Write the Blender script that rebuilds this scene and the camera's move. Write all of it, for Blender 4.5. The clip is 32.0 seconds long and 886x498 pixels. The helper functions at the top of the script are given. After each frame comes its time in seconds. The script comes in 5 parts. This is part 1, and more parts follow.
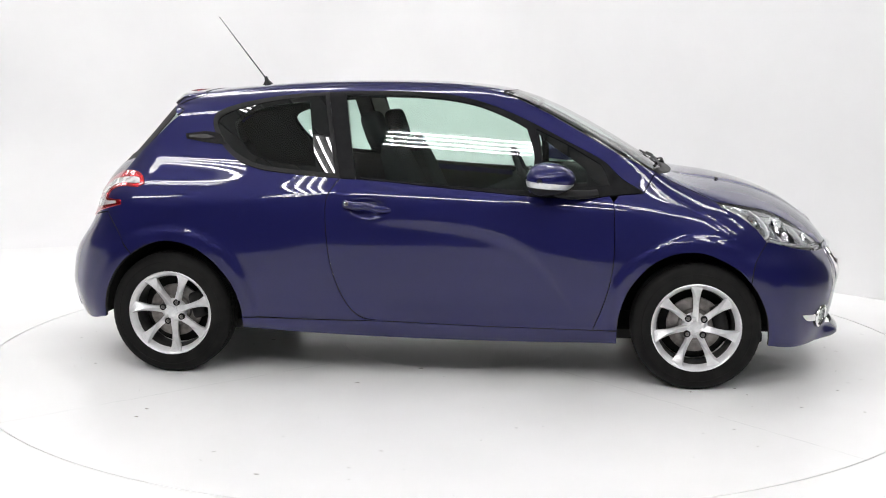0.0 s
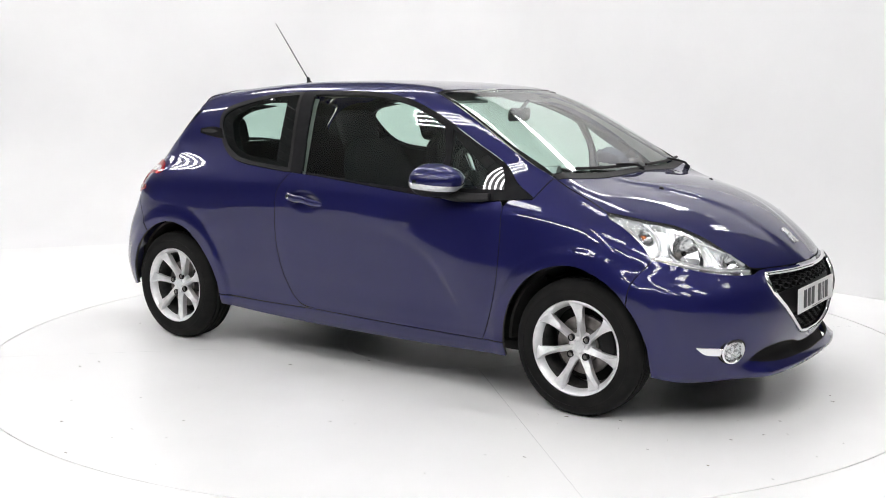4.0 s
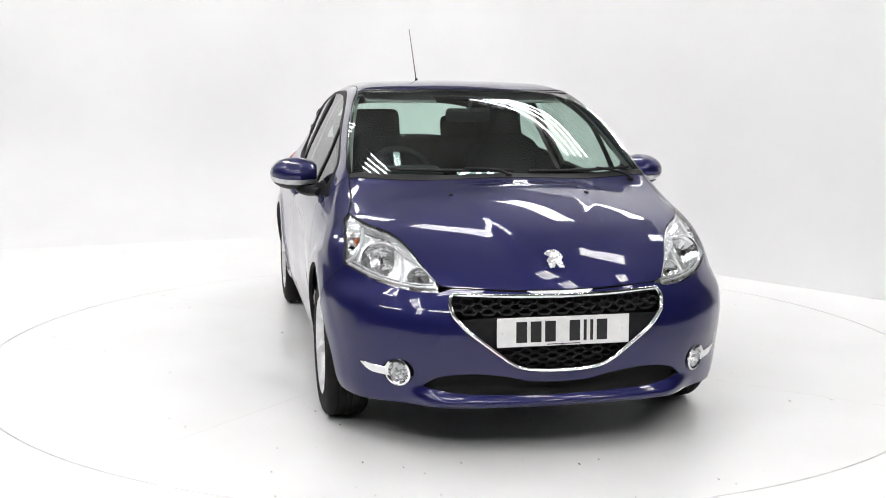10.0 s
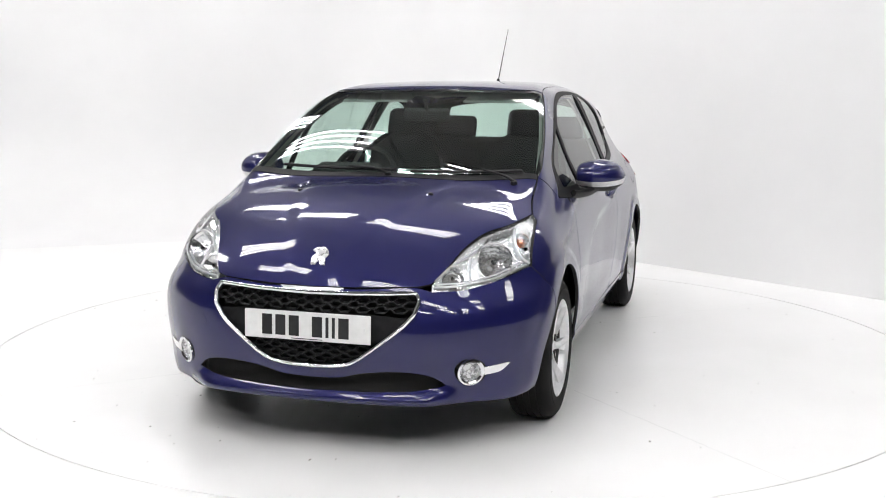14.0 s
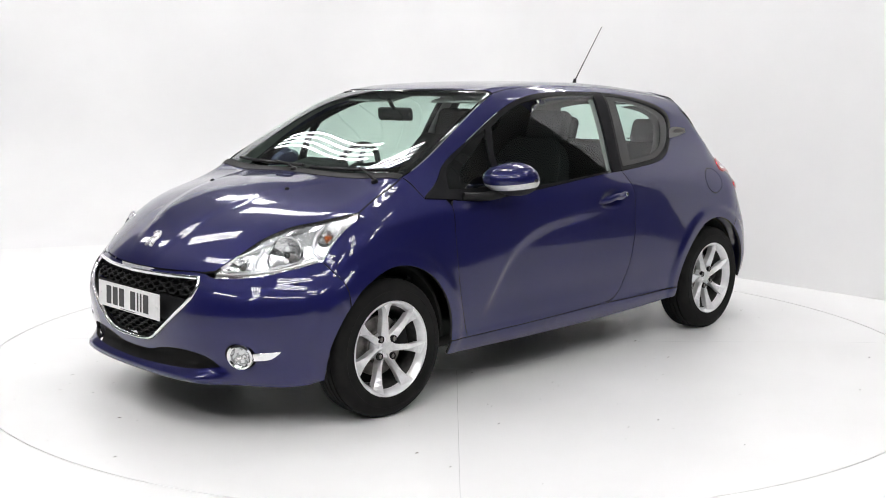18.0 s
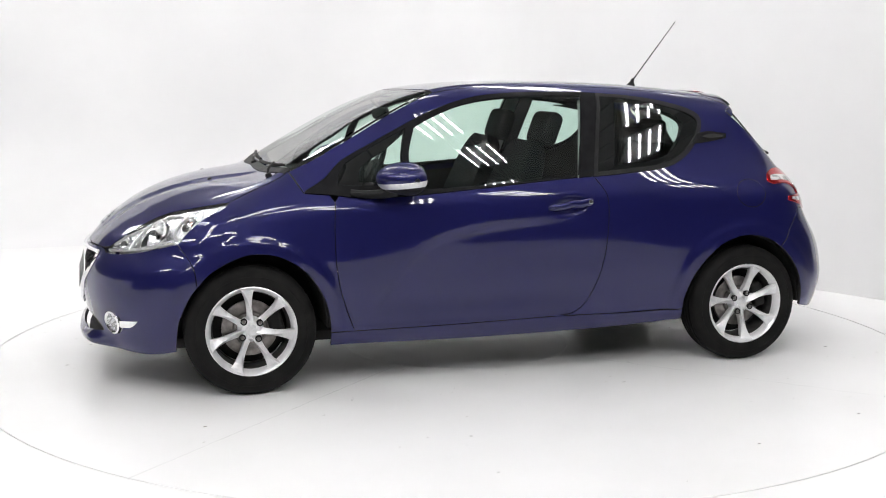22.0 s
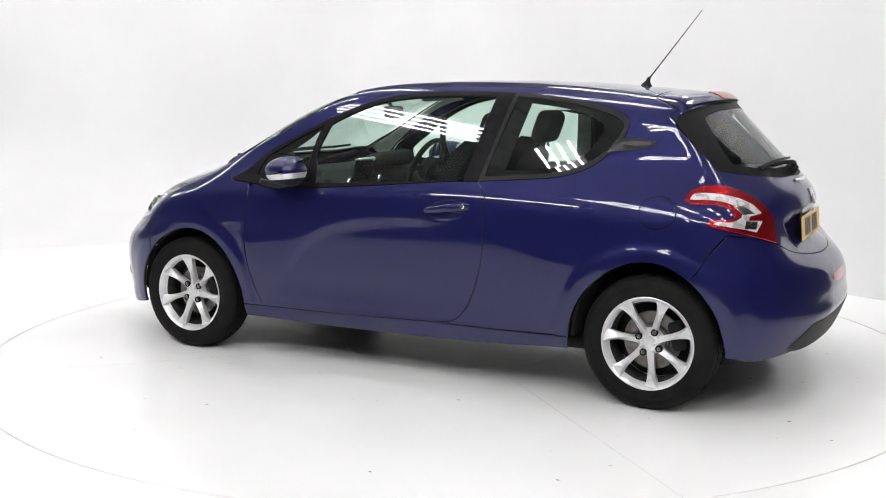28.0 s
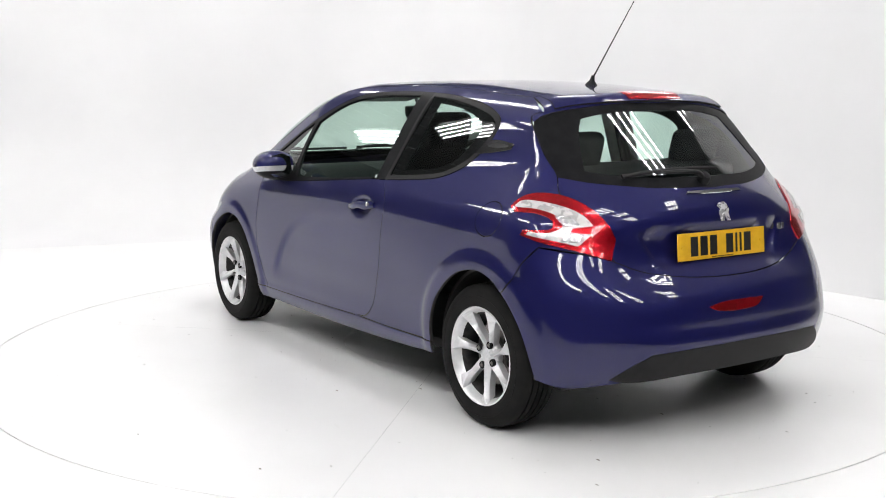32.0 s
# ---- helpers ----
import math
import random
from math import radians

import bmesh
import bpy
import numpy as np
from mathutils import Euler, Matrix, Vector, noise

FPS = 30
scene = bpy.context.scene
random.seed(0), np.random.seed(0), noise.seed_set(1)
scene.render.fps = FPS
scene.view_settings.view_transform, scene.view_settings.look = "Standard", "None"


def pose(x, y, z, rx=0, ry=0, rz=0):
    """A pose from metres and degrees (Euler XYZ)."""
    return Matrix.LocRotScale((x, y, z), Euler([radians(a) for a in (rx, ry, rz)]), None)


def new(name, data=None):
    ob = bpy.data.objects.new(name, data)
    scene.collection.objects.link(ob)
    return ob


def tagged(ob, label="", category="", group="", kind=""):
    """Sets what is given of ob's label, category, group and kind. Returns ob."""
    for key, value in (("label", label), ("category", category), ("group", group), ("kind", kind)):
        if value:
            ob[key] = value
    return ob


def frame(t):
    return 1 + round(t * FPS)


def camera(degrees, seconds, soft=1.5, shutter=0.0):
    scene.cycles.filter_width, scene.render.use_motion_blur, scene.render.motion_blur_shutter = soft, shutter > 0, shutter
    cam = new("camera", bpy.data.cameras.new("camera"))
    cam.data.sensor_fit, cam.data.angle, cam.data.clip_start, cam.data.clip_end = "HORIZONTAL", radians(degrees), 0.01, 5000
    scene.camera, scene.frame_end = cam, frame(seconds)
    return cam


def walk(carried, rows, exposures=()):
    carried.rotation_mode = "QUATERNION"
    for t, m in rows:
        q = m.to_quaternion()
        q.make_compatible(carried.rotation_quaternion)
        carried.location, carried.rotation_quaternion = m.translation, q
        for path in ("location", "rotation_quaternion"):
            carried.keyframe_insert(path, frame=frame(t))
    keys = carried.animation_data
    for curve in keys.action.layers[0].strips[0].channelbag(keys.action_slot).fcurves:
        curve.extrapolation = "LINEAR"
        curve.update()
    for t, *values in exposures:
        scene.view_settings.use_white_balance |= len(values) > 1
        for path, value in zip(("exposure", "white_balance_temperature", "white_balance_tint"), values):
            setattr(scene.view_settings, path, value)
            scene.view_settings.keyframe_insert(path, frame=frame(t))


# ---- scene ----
# ---- camera: it stands still on a stand ----
cam = camera(44.63, 32.0, soft=1.0)
EYE = pose(0.0, -5.912, 1.396, 90 - 8.451, 0, 0.7166) @ pose(0, 0, 0, 0, 0, 0.235)
walk(cam, [(0.0, EYE), (32.0, EYE)], [(0.0, 0.0), (32.0, 0.0)])

# the turntable's turn, in degrees, at t seconds, and where the car stands on it
CAR_X, CAR_Y = -0.0571, -0.0298


def turn(t):
    return -5.80 - 7.1367 * t - 0.000894 * t * t


# ---- world: no daylight comes in; a faint grey stands in for the hall beyond ----
world = bpy.data.worlds.new("hall_dark")
scene.world = world
world.use_nodes = True
world.node_tree.nodes["Background"].inputs["Color"].default_value = (0.5, 0.52, 0.55, 1)
world.node_tree.nodes["Background"].inputs["Strength"].default_value = 0.02

TUBE_POWER = 45.0
# ---- materials ----
def material(name, colour=(0.5, 0.5, 0.5), rough=0.5, metal=0.0, coat=0.0, coat_rough=0.03, spec=0.5):
    m = bpy.data.materials.new(name)
    m.use_nodes = True
    b = m.node_tree.nodes["Principled BSDF"]
    b.inputs["Base Color"].default_value = (*colour, 1)
    b.inputs["Roughness"].default_value = rough
    b.inputs["Metallic"].default_value = metal
    b.inputs["Coat Weight"].default_value = coat
    b.inputs["Coat Roughness"].default_value = coat_rough
    b.inputs["Specular IOR Level"].default_value = spec
    return m


def nodes_of(m):
    return m.node_tree.nodes, m.node_tree.links, m.node_tree.nodes["Principled BSDF"]


def vary(m, colour_a, colour_b, scale=8.0, detail=6.0, rough=None, bump=0.0, bump_scale=200.0, bump_dist=0.001, contrast=(0.35, 0.65)):
    """Two-scale colour change, roughness change and fine relief on object coordinates."""
    ns, ls, b = nodes_of(m)
    co = ns.new("ShaderNodeTexCoord")
    n = ns.new("ShaderNodeTexNoise")
    n.inputs["Scale"].default_value, n.inputs["Detail"].default_value = scale, detail
    ls.new(co.outputs["Object"], n.inputs["Vector"])
    r = ns.new("ShaderNodeValToRGB")
    r.color_ramp.elements[0].position, r.color_ramp.elements[1].position = contrast
    r.color_ramp.elements[0].color, r.color_ramp.elements[1].color = (*colour_a, 1), (*colour_b, 1)
    ls.new(n.outputs["Fac"], r.inputs["Fac"])
    ls.new(r.outputs["Color"], b.inputs["Base Color"])
    if rough:
        mr = ns.new("ShaderNodeMapRange")
        mr.inputs["To Min"].default_value, mr.inputs["To Max"].default_value = rough
        ls.new(n.outputs["Fac"], mr.inputs["Value"])
        ls.new(mr.outputs["Result"], b.inputs["Roughness"])
    if bump:
        n2 = ns.new("ShaderNodeTexNoise")
        n2.inputs["Scale"].default_value, n2.inputs["Detail"].default_value = bump_scale, 3.0
        ls.new(co.outputs["Object"], n2.inputs["Vector"])
        bp = ns.new("ShaderNodeBump")
        bp.inputs["Strength"].default_value, bp.inputs["Distance"].default_value = bump, bump_dist
        ls.new(n2.outputs["Fac"], bp.inputs["Height"])
        ls.new(bp.outputs["Normal"], b.inputs["Normal"])
    return m


def paint_material():
    m = material("blue_metallic_paint", (0.02, 0.018, 0.12), 0.42, 0.40, 1.0, 0.015, 0.15)
    ns, ls, b = nodes_of(m)
    co = ns.new("ShaderNodeTexCoord")
    v = ns.new("ShaderNodeTexVoronoi")
    v.inputs["Scale"].default_value = 900.0
    ls.new(co.outputs["Object"], v.inputs["Vector"])
    r = ns.new("ShaderNodeValToRGB")
    r.color_ramp.elements[0].color, r.color_ramp.elements[1].color = (0.0058, 0.0063, 0.053, 1), (0.0116, 0.0126, 0.102, 1)
    ls.new(v.outputs["Color"], r.inputs["Fac"])
    ls.new(r.outputs["Color"], b.inputs["Base Color"])
    # a faint wave in the lacquer
    n = ns.new("ShaderNodeTexNoise")
    n.inputs["Scale"].default_value, n.inputs["Detail"].default_value = 260.0, 1.0
    ls.new(co.outputs["Object"], n.inputs["Vector"])
    bp = ns.new("ShaderNodeBump")
    bp.inputs["Strength"].default_value, bp.inputs["Distance"].default_value = 0.02, 0.0005
    ls.new(n.outputs["Fac"], bp.inputs["Height"])
    ls.new(bp.outputs["Normal"], b.inputs["Coat Normal"])
    return m


def glass_material(name, tint=(0.82, 0.955, 0.89), gloss_rough=0.0, least=0.085, backing=None, rise=5.0):
    """A thin pane: it lets light straight through with a tint, or is backed by a dark print, and mirrors by its Fresnel gloss."""
    m = bpy.data.materials.new(name)
    m.use_nodes = True
    ns, ls = m.node_tree.nodes, m.node_tree.links
    ns.remove(ns["Principled BSDF"])
    t, g, f, pw, ma, mix = (ns.new("ShaderNode" + k) for k in ("BsdfDiffuse" if backing else "BsdfTransparent", "BsdfGlossy", "LayerWeight", "Math", "Math", "MixShader"))
    t.inputs["Color"].default_value = (*(backing or tint), 1)
    g.inputs["Roughness"].default_value = gloss_rough
    f.inputs["Blend"].default_value = 0.5
    pw.operation, pw.inputs[1].default_value = "POWER", rise
    ma.operation, ma.inputs[1].default_value, ma.inputs[2].default_value = "MULTIPLY_ADD", 1.0 - least, least
    ls.new(f.outputs["Facing"], pw.inputs[0])
    ls.new(pw.outputs["Value"], ma.inputs[0])
    ls.new(ma.outputs["Value"], mix.inputs["Fac"])
    ls.new(t.outputs["BSDF"], mix.inputs[1])
    ls.new(g.outputs["BSDF"], mix.inputs[2])
    ls.new(mix.outputs["Shader"], ns["Material Output"].inputs["Surface"])
    return m


def glow_material(name, colour, power):
    m = bpy.data.materials.new(name)
    m.use_nodes = True
    ns, ls = m.node_tree.nodes, m.node_tree.links
    ns.remove(ns["Principled BSDF"])
    e = ns.new("ShaderNodeEmission")
    e.inputs["Color"].default_value, e.inputs["Strength"].default_value = (*colour, 1), power
    ls.new(e.outputs["Emission"], ns["Material Output"].inputs["Surface"])
    return m


PAINT = paint_material()
GLASS = glass_material("tinted_glass", rise=4.3)
GLASS_DARK = glass_material("rear_tinted_glass", (0.76, 0.90, 0.84))
FRIT = glass_material("black_printed_glass_edge", backing=(0.006, 0.007, 0.007))
LENS = glass_material("clear_lens", (0.97, 0.98, 0.98), least=0.045)
BLACK = vary(material("black_plastic", rough=0.45, spec=0.22), (0.006, 0.006, 0.0065), (0.011, 0.011, 0.012), 30, rough=(0.42, 0.58), bump=0.15, bump_scale=900)
GLOSS_BLACK = vary(material("gloss_black_trim", rough=0.12, coat=0.6), (0.006, 0.006, 0.007), (0.011, 0.011, 0.012), 20)
SATIN_BLACK = vary(material("satin_black_pillar", rough=0.5, spec=0.10), (0.004, 0.004, 0.005), (0.008, 0.008, 0.009), 18, rough=(0.45, 0.55))
RUBBER = vary(material("tyre_rubber", rough=0.75, spec=0.2), (0.004, 0.004, 0.004), (0.010, 0.0095, 0.009), 14, rough=(0.65, 0.85), bump=0.2, bump_scale=400)
ALLOY = vary(material("silver_alloy", rough=0.32, metal=0.45, coat=0.4), (0.72, 0.72, 0.73), (0.80, 0.80, 0.81), 40, rough=(0.28, 0.4))
# the rim's barrel, its colour darkened for the shade deep inside the wheel
ALLOY_SHADED = vary(material("shaded_rim_barrel", rough=0.55, metal=0.3), (0.020, 0.020, 0.020), (0.05, 0.048, 0.046), 30)
CHROME = vary(material("chrome", rough=0.06, metal=1.0), (0.78, 0.78, 0.80), (0.86, 0.86, 0.87), 12, rough=(0.04, 0.10))
BADGE = vary(material("satin_plated_plastic", rough=0.3, metal=0.55), (0.66, 0.66, 0.67), (0.80, 0.80, 0.81), 60, rough=(0.2, 0.35), bump=0.7, bump_scale=60, bump_dist=0.004)
STEEL = vary(material("brake_steel", rough=0.4, metal=1.0), (0.16, 0.15, 0.14), (0.30, 0.28, 0.27), 25, rough=(0.35, 0.5))
# real underbody parts; on panel flanges and behind the spokes it is painted shade
UNDER = vary(material("dark_underbody_and_gap_shade", rough=0.9), (0.006, 0.006, 0.006), (0.016, 0.015, 0.014), 6)
CLOTH = vary(material("dark_seat_cloth", rough=0.95, spec=0.08), (0.006, 0.006, 0.007), (0.014, 0.014, 0.015), 90, bump=0.5, bump_scale=700)
DASH = vary(material("grained_dashboard_plastic", rough=0.7, spec=0.15), (0.012, 0.012, 0.013), (0.022, 0.022, 0.023), 40, rough=(0.6, 0.8), bump=0.3, bump_scale=800)
TRIM_GREY = vary(material("pale_grey_lining", rough=0.9), (0.34, 0.345, 0.33), (0.42, 0.425, 0.41), 20, bump=0.2, bump_scale=600)
RED = vary(material("red_lamp_plastic", rough=0.24, metal=0.75, coat=0.8, coat_rough=0.01), (0.34, 0.0008, 0.006), (0.52, 0.0015, 0.012), 55, bump=0.35, bump_scale=60, bump_dist=0.003)
CLEAR_LAMP = vary(material("plated_lamp_bezel", rough=0.12, metal=0.9), (0.80, 0.81, 0.82), (0.92, 0.92, 0.93), 30, rough=(0.08, 0.2), bump=0.9, bump_scale=44, bump_dist=0.007)
AMBER = vary(material("amber_bulb", rough=0.2), (0.42, 0.085, 0.012), (0.55, 0.13, 0.02), 80)
PLATE_WHITE = vary(material("white_plate", rough=0.35, coat=0.3), (0.74, 0.74, 0.73), (0.80, 0.80, 0.79), 25)
PLATE_YELLOW = vary(material("yellow_plate", rough=0.35, coat=0.3), (0.72, 0.40, 0.015), (0.80, 0.46, 0.02), 25)
INK = vary(material("black_ink", rough=0.4), (0.006, 0.006, 0.007), (0.012, 0.012, 0.013), 40)
MIRROR = material("mirror_glass", (0.80, 0.82, 0.82), 0.02, 1.0)
TUBE = glow_material("fluorescent_tube", (1.0, 0.985, 0.99), TUBE_POWER)


def floor_material():
    m = material("worn_white_floor_paint", rough=0.3, coat=0.15, coat_rough=0.10)
    ns, ls, b = nodes_of(m)
    co = ns.new("ShaderNodeTexCoord")
    n, s = ns.new("ShaderNodeTexNoise"), ns.new("ShaderNodeTexNoise")
    n.inputs["Scale"].default_value, n.inputs["Detail"].default_value = 1.3, 8.0
    s.inputs["Scale"].default_value, s.inputs["Detail"].default_value, s.inputs["Roughness"].default_value = 6.0, 10.0, 0.7
    for k in (n, s):
        ls.new(co.outputs["Object"], k.inputs["Vector"])
    r, r2 = ns.new("ShaderNodeValToRGB"), ns.new("ShaderNodeValToRGB")
    r.color_ramp.elements[0].position, r.color_ramp.elements[1].position = 0.3, 0.7
    r.color_ramp.elements[0].color, r.color_ramp.elements[1].color = (0.815, 0.815, 0.807, 1), (0.87, 0.87, 0.865, 1)
    r2.color_ramp.elements[0].position, r2.color_ramp.elements[1].position = 0.68, 0.80
    r2.color_ramp.elements[0].color, r2.color_ramp.elements[1].color = (1, 1, 1, 1), (0.80, 0.77, 0.72, 1)
    mx = ns.new("ShaderNodeMix")
    mx.data_type, mx.blend_type = "RGBA", "MULTIPLY"
    mx.inputs["Factor"].default_value = 1.0
    ls.new(n.outputs["Fac"], r.inputs["Fac"])
    ls.new(s.outputs["Fac"], r2.inputs["Fac"])
    ls.new(r.outputs["Color"], mx.inputs["A"])
    ls.new(r2.outputs["Color"], mx.inputs["B"])
    ls.new(mx.outputs["Result"], b.inputs["Base Color"])
    # long brown scuffs, few and faint
    mp, st, r3, mx2 = ns.new("ShaderNodeMapping"), ns.new("ShaderNodeTexNoise"), ns.new("ShaderNodeValToRGB"), ns.new("ShaderNodeMix")
    mp.inputs["Scale"].default_value, mp.inputs["Rotation"].default_value = (0.9, 9.0, 1.0), (0, 0, 1.1)
    st.inputs["Scale"].default_value, st.inputs["Detail"].default_value, st.inputs["Roughness"].default_value = 1.6, 9.0, 0.75
    ls.new(co.outputs["Object"], mp.inputs["Vector"])
    ls.new(mp.outputs["Vector"], st.inputs["Vector"])
    r3.color_ramp.elements[0].position, r3.color_ramp.elements[1].position = 0.675, 0.77
    r3.color_ramp.elements[0].color, r3.color_ramp.elements[1].color = (1, 1, 1, 1), (0.62, 0.57, 0.49, 1)
    ls.new(st.outputs["Fac"], r3.inputs["Fac"])
    mx2.data_type, mx2.blend_type = "RGBA", "MULTIPLY"
    mx2.inputs["Factor"].default_value = 1.0
    ls.new(mx.outputs["Result"], mx2.inputs["A"])
    ls.new(r3.outputs["Color"], mx2.inputs["B"])
    ls.new(mx2.outputs["Result"], b.inputs["Base Color"])
    mr = ns.new("ShaderNodeMapRange")
    mr.inputs["To Min"].default_value, mr.inputs["To Max"].default_value = 0.28, 0.38
    ls.new(s.outputs["Fac"], mr.inputs["Value"])
    ls.new(mr.outputs["Result"], b.inputs["Roughness"])
    return m


FLOOR = floor_material()
WALL = vary(material("white_cove_paint", rough=0.6), (0.75, 0.75, 0.752), (0.79, 0.79, 0.79), 0.9, rough=(0.55, 0.62), bump=0.03, bump_scale=60)
CEILING = vary(material("grey_sheet_ceiling", rough=0.7), (0.40, 0.40, 0.397), (0.48, 0.48, 0.476), 1.5)
HALL = vary(material("dark_sheet_wall", rough=0.7), (0.07, 0.07, 0.072), (0.10, 0.10, 0.102), 1.5)
CONCRETE = vary(material("dark_concrete", rough=0.8), (0.07, 0.07, 0.07), (0.11, 0.11, 0.105), 2.0)
GRIT = vary(material("brown_grit", rough=0.9), (0.10, 0.085, 0.07), (0.26, 0.23, 0.19), 3.0)
# ---- the car's outer form: one smooth implicit surface, metres, x ahead, y left, z up from mid-wheelbase ----
def smooth_curve(*knots, blur=0.0):
    """A smooth curve through (x, y) knots with no overshoot; flat outside."""
    ks = sorted(knots)
    xs, ys = np.array([k[0] for k in ks], float), np.array([k[1] for k in ks], float)
    h, d = np.diff(xs), np.diff(ys) / np.diff(xs)
    m = np.zeros(len(xs))
    for i in range(1, len(xs) - 1):
        if d[i - 1] * d[i] > 0:
            w1, w2 = 2 * h[i] + h[i - 1], h[i] + 2 * h[i - 1]
            m[i] = (w1 + w2) / (w1 / d[i - 1] + w2 / d[i])
    m[0], m[-1] = d[0], d[-1]

    def at(q):
        q = np.clip(np.asarray(q, float), xs[0], xs[-1])
        i = np.clip(np.searchsorted(xs, q) - 1, 0, len(xs) - 2)
        t = (q - xs[i]) / h[i]
        return ((1 + 2 * t) * (1 - t) ** 2 * ys[i] + t * (1 - t) ** 2 * h[i] * m[i]
                + t * t * (3 - 2 * t) * ys[i + 1] + t * t * (t - 1) * h[i] * m[i + 1])
    if blur:
        # rounded off, so that it mirrors evenly
        gx = np.arange(xs[0], xs[-1], 0.0008)
        k = int(3 * blur / 0.0008)
        w = np.exp(-0.5 * (np.arange(-k, k + 1) * 0.0008 / blur) ** 2)
        g = at(gx)
        lead, trail = g[0] - (g[1] - g[0]) * np.arange(k, 0, -1), g[-1] + (g[-1] - g[-2]) * np.arange(1, k + 1)
        gy = np.convolve(np.concatenate([lead, g, trail]), w / w.sum(), "valid")
        return lambda q: np.interp(q, gx, gy)
    return at


def step(a, b, q):
    t = np.clip((q - a) / (b - a), 0, 1)
    return t * t * (3 - 2 * t)


def ramp(q, k):
    """0 below 0, q above it, with a soft bend."""
    return k * np.logaddexp(0.0, q / k)


def smax(a, b, k):
    h = np.maximum(k - np.abs(a - b), 0) / k
    return np.maximum(a, b) + h * h * k * 0.25


top_mid = smooth_curve((2.3, 0.30), (2.1, 0.545), (2.0, 0.655), (1.913, 0.742), (1.84, 0.795), (1.677, 0.884), (1.515, 0.942),
                       (1.355, 0.974), (1.227, 0.988), (1.144, 1.010), (1.018, 1.086), (0.86, 1.179), (0.704, 1.266), (0.549, 1.340),
                       (0.394, 1.393), (0.24, 1.421), (0.086, 1.434), (-0.22, 1.442), (-0.45, 1.441), (-0.68, 1.434),
                       (-0.986, 1.414), (-1.139, 1.401), (-1.292, 1.384), (-1.45, 1.362), (-1.7, 1.33), blur=0.022)
crown = smooth_curve((2.0, 0.42), (1.85, 0.36), (1.7, 0.27), (1.5, 0.20), (1.35, 0.150), (1.15, 0.06), (0.9, 0.035), (0.5, 0.040), (0.2, 0.05), (-0.5, 0.06), (-1.3, 0.12), blur=0.05)
nose = smooth_curve((0.10, 1.88), (0.19, 1.960), (0.24, 1.985), (0.31, 2.004), (0.36, 2.016), (0.45, 2.028),
                    (0.55, 2.026), (0.62, 2.016), (0.68, 1.988), (0.75, 1.93), (0.85, 1.84), (1.0, 1.7), blur=0.014)
chin = smooth_curve((0.10, 0.0), (0.180, 0.030), (0.205, 0.064), (0.220, 0.072), (0.236, 0.060), (0.266, 0.012), (0.285, 0.0), (0.5, 0.0), blur=0.006)
nose_2 = smooth_curve((0.15, 0.13), (0.33, 0.145), (0.5, 0.17), (0.58, 0.25), (0.66, 0.42), (0.75, 0.42), blur=0.022)
nose_4 = smooth_curve((0.15, 0.48), (0.33, 0.58), (0.5, 0.53), (0.65, 0.39), (0.75, 0.35), blur=0.03)
tail = smooth_curve((0.15, 1.83), (0.22, 1.885), (0.30, 1.930), (0.36, 1.954), (0.40, 1.967), (0.425, 1.974), (0.447, 1.963), (0.52, 1.960), (0.60, 1.932), (0.65, 1.882), (0.69, 1.834), (0.73, 1.808),
                    (0.80, 1.798), (0.835, 1.804), (0.87, 1.812), (0.91, 1.803), (0.95, 1.780), (1.02, 1.715), (1.10, 1.632), (1.20, 1.535), (1.30, 1.440), (1.36, 1.385), (1.5, 1.25), blur=0.016)
tail_2 = smooth_curve((0.2, 0.10), (0.5, 0.14), (0.7, 0.20), (0.85, 0.26), (1.0, 0.44), (1.3, 0.44), blur=0.03)
tail_4 = smooth_curve((0.2, 0.42), (0.5, 0.42), (0.75, 0.25), (1.0, 0.10), (1.3, 0.0), blur=0.03)
tail_side = smooth_curve((0.15, 1.83), (0.22, 1.885), (0.30, 1.930), (0.36, 1.952), (0.40, 1.963), (0.425, 1.968), (0.447, 1.964), (0.52, 1.958), (0.60, 1.935), (0.65, 1.908), (0.70, 1.876), (0.75, 1.846), (0.80, 1.824), (0.85, 1.811), (0.90, 1.797), (0.95, 1.770), (1.00, 1.725), (1.10, 1.632), (1.20, 1.535), (1.30, 1.440), (1.36, 1.385), (1.5, 1.25), blur=0.03)
flank = smooth_curve((0.10, 0.730), (0.18, 0.783), (0.24, 0.812), (0.30, 0.830), (0.42, 0.848), (0.52, 0.856), (0.60, 0.856), (0.70, 0.847), (0.80, 0.833), (0.86, 0.825),
                     (0.95, 0.809), (1.05, 0.792), (1.20, 0.767), (1.30, 0.745), (1.37, 0.7255), (1.45, 0.6945), blur=0.025)
shoulder_line = smooth_curve((1.6, 0.800), (1.0, 0.850), (0.4, 0.868), (-0.4, 0.892), (-1.0, 0.912), (-1.5, 0.935), blur=0.08)
door_crease = smooth_curve((0.72, 0.36), (0.62, 0.50), (0.52, 0.63), (0.36, 0.725), (0.15, 0.775), (-0.2, 0.80), (-0.6, 0.81), blur=0.03)
bonnet_crease = smooth_curve((2.0, 0.10), (1.90, 0.13), (1.70, 0.20), (1.40, 0.29), (1.15, 0.36), blur=0.03)


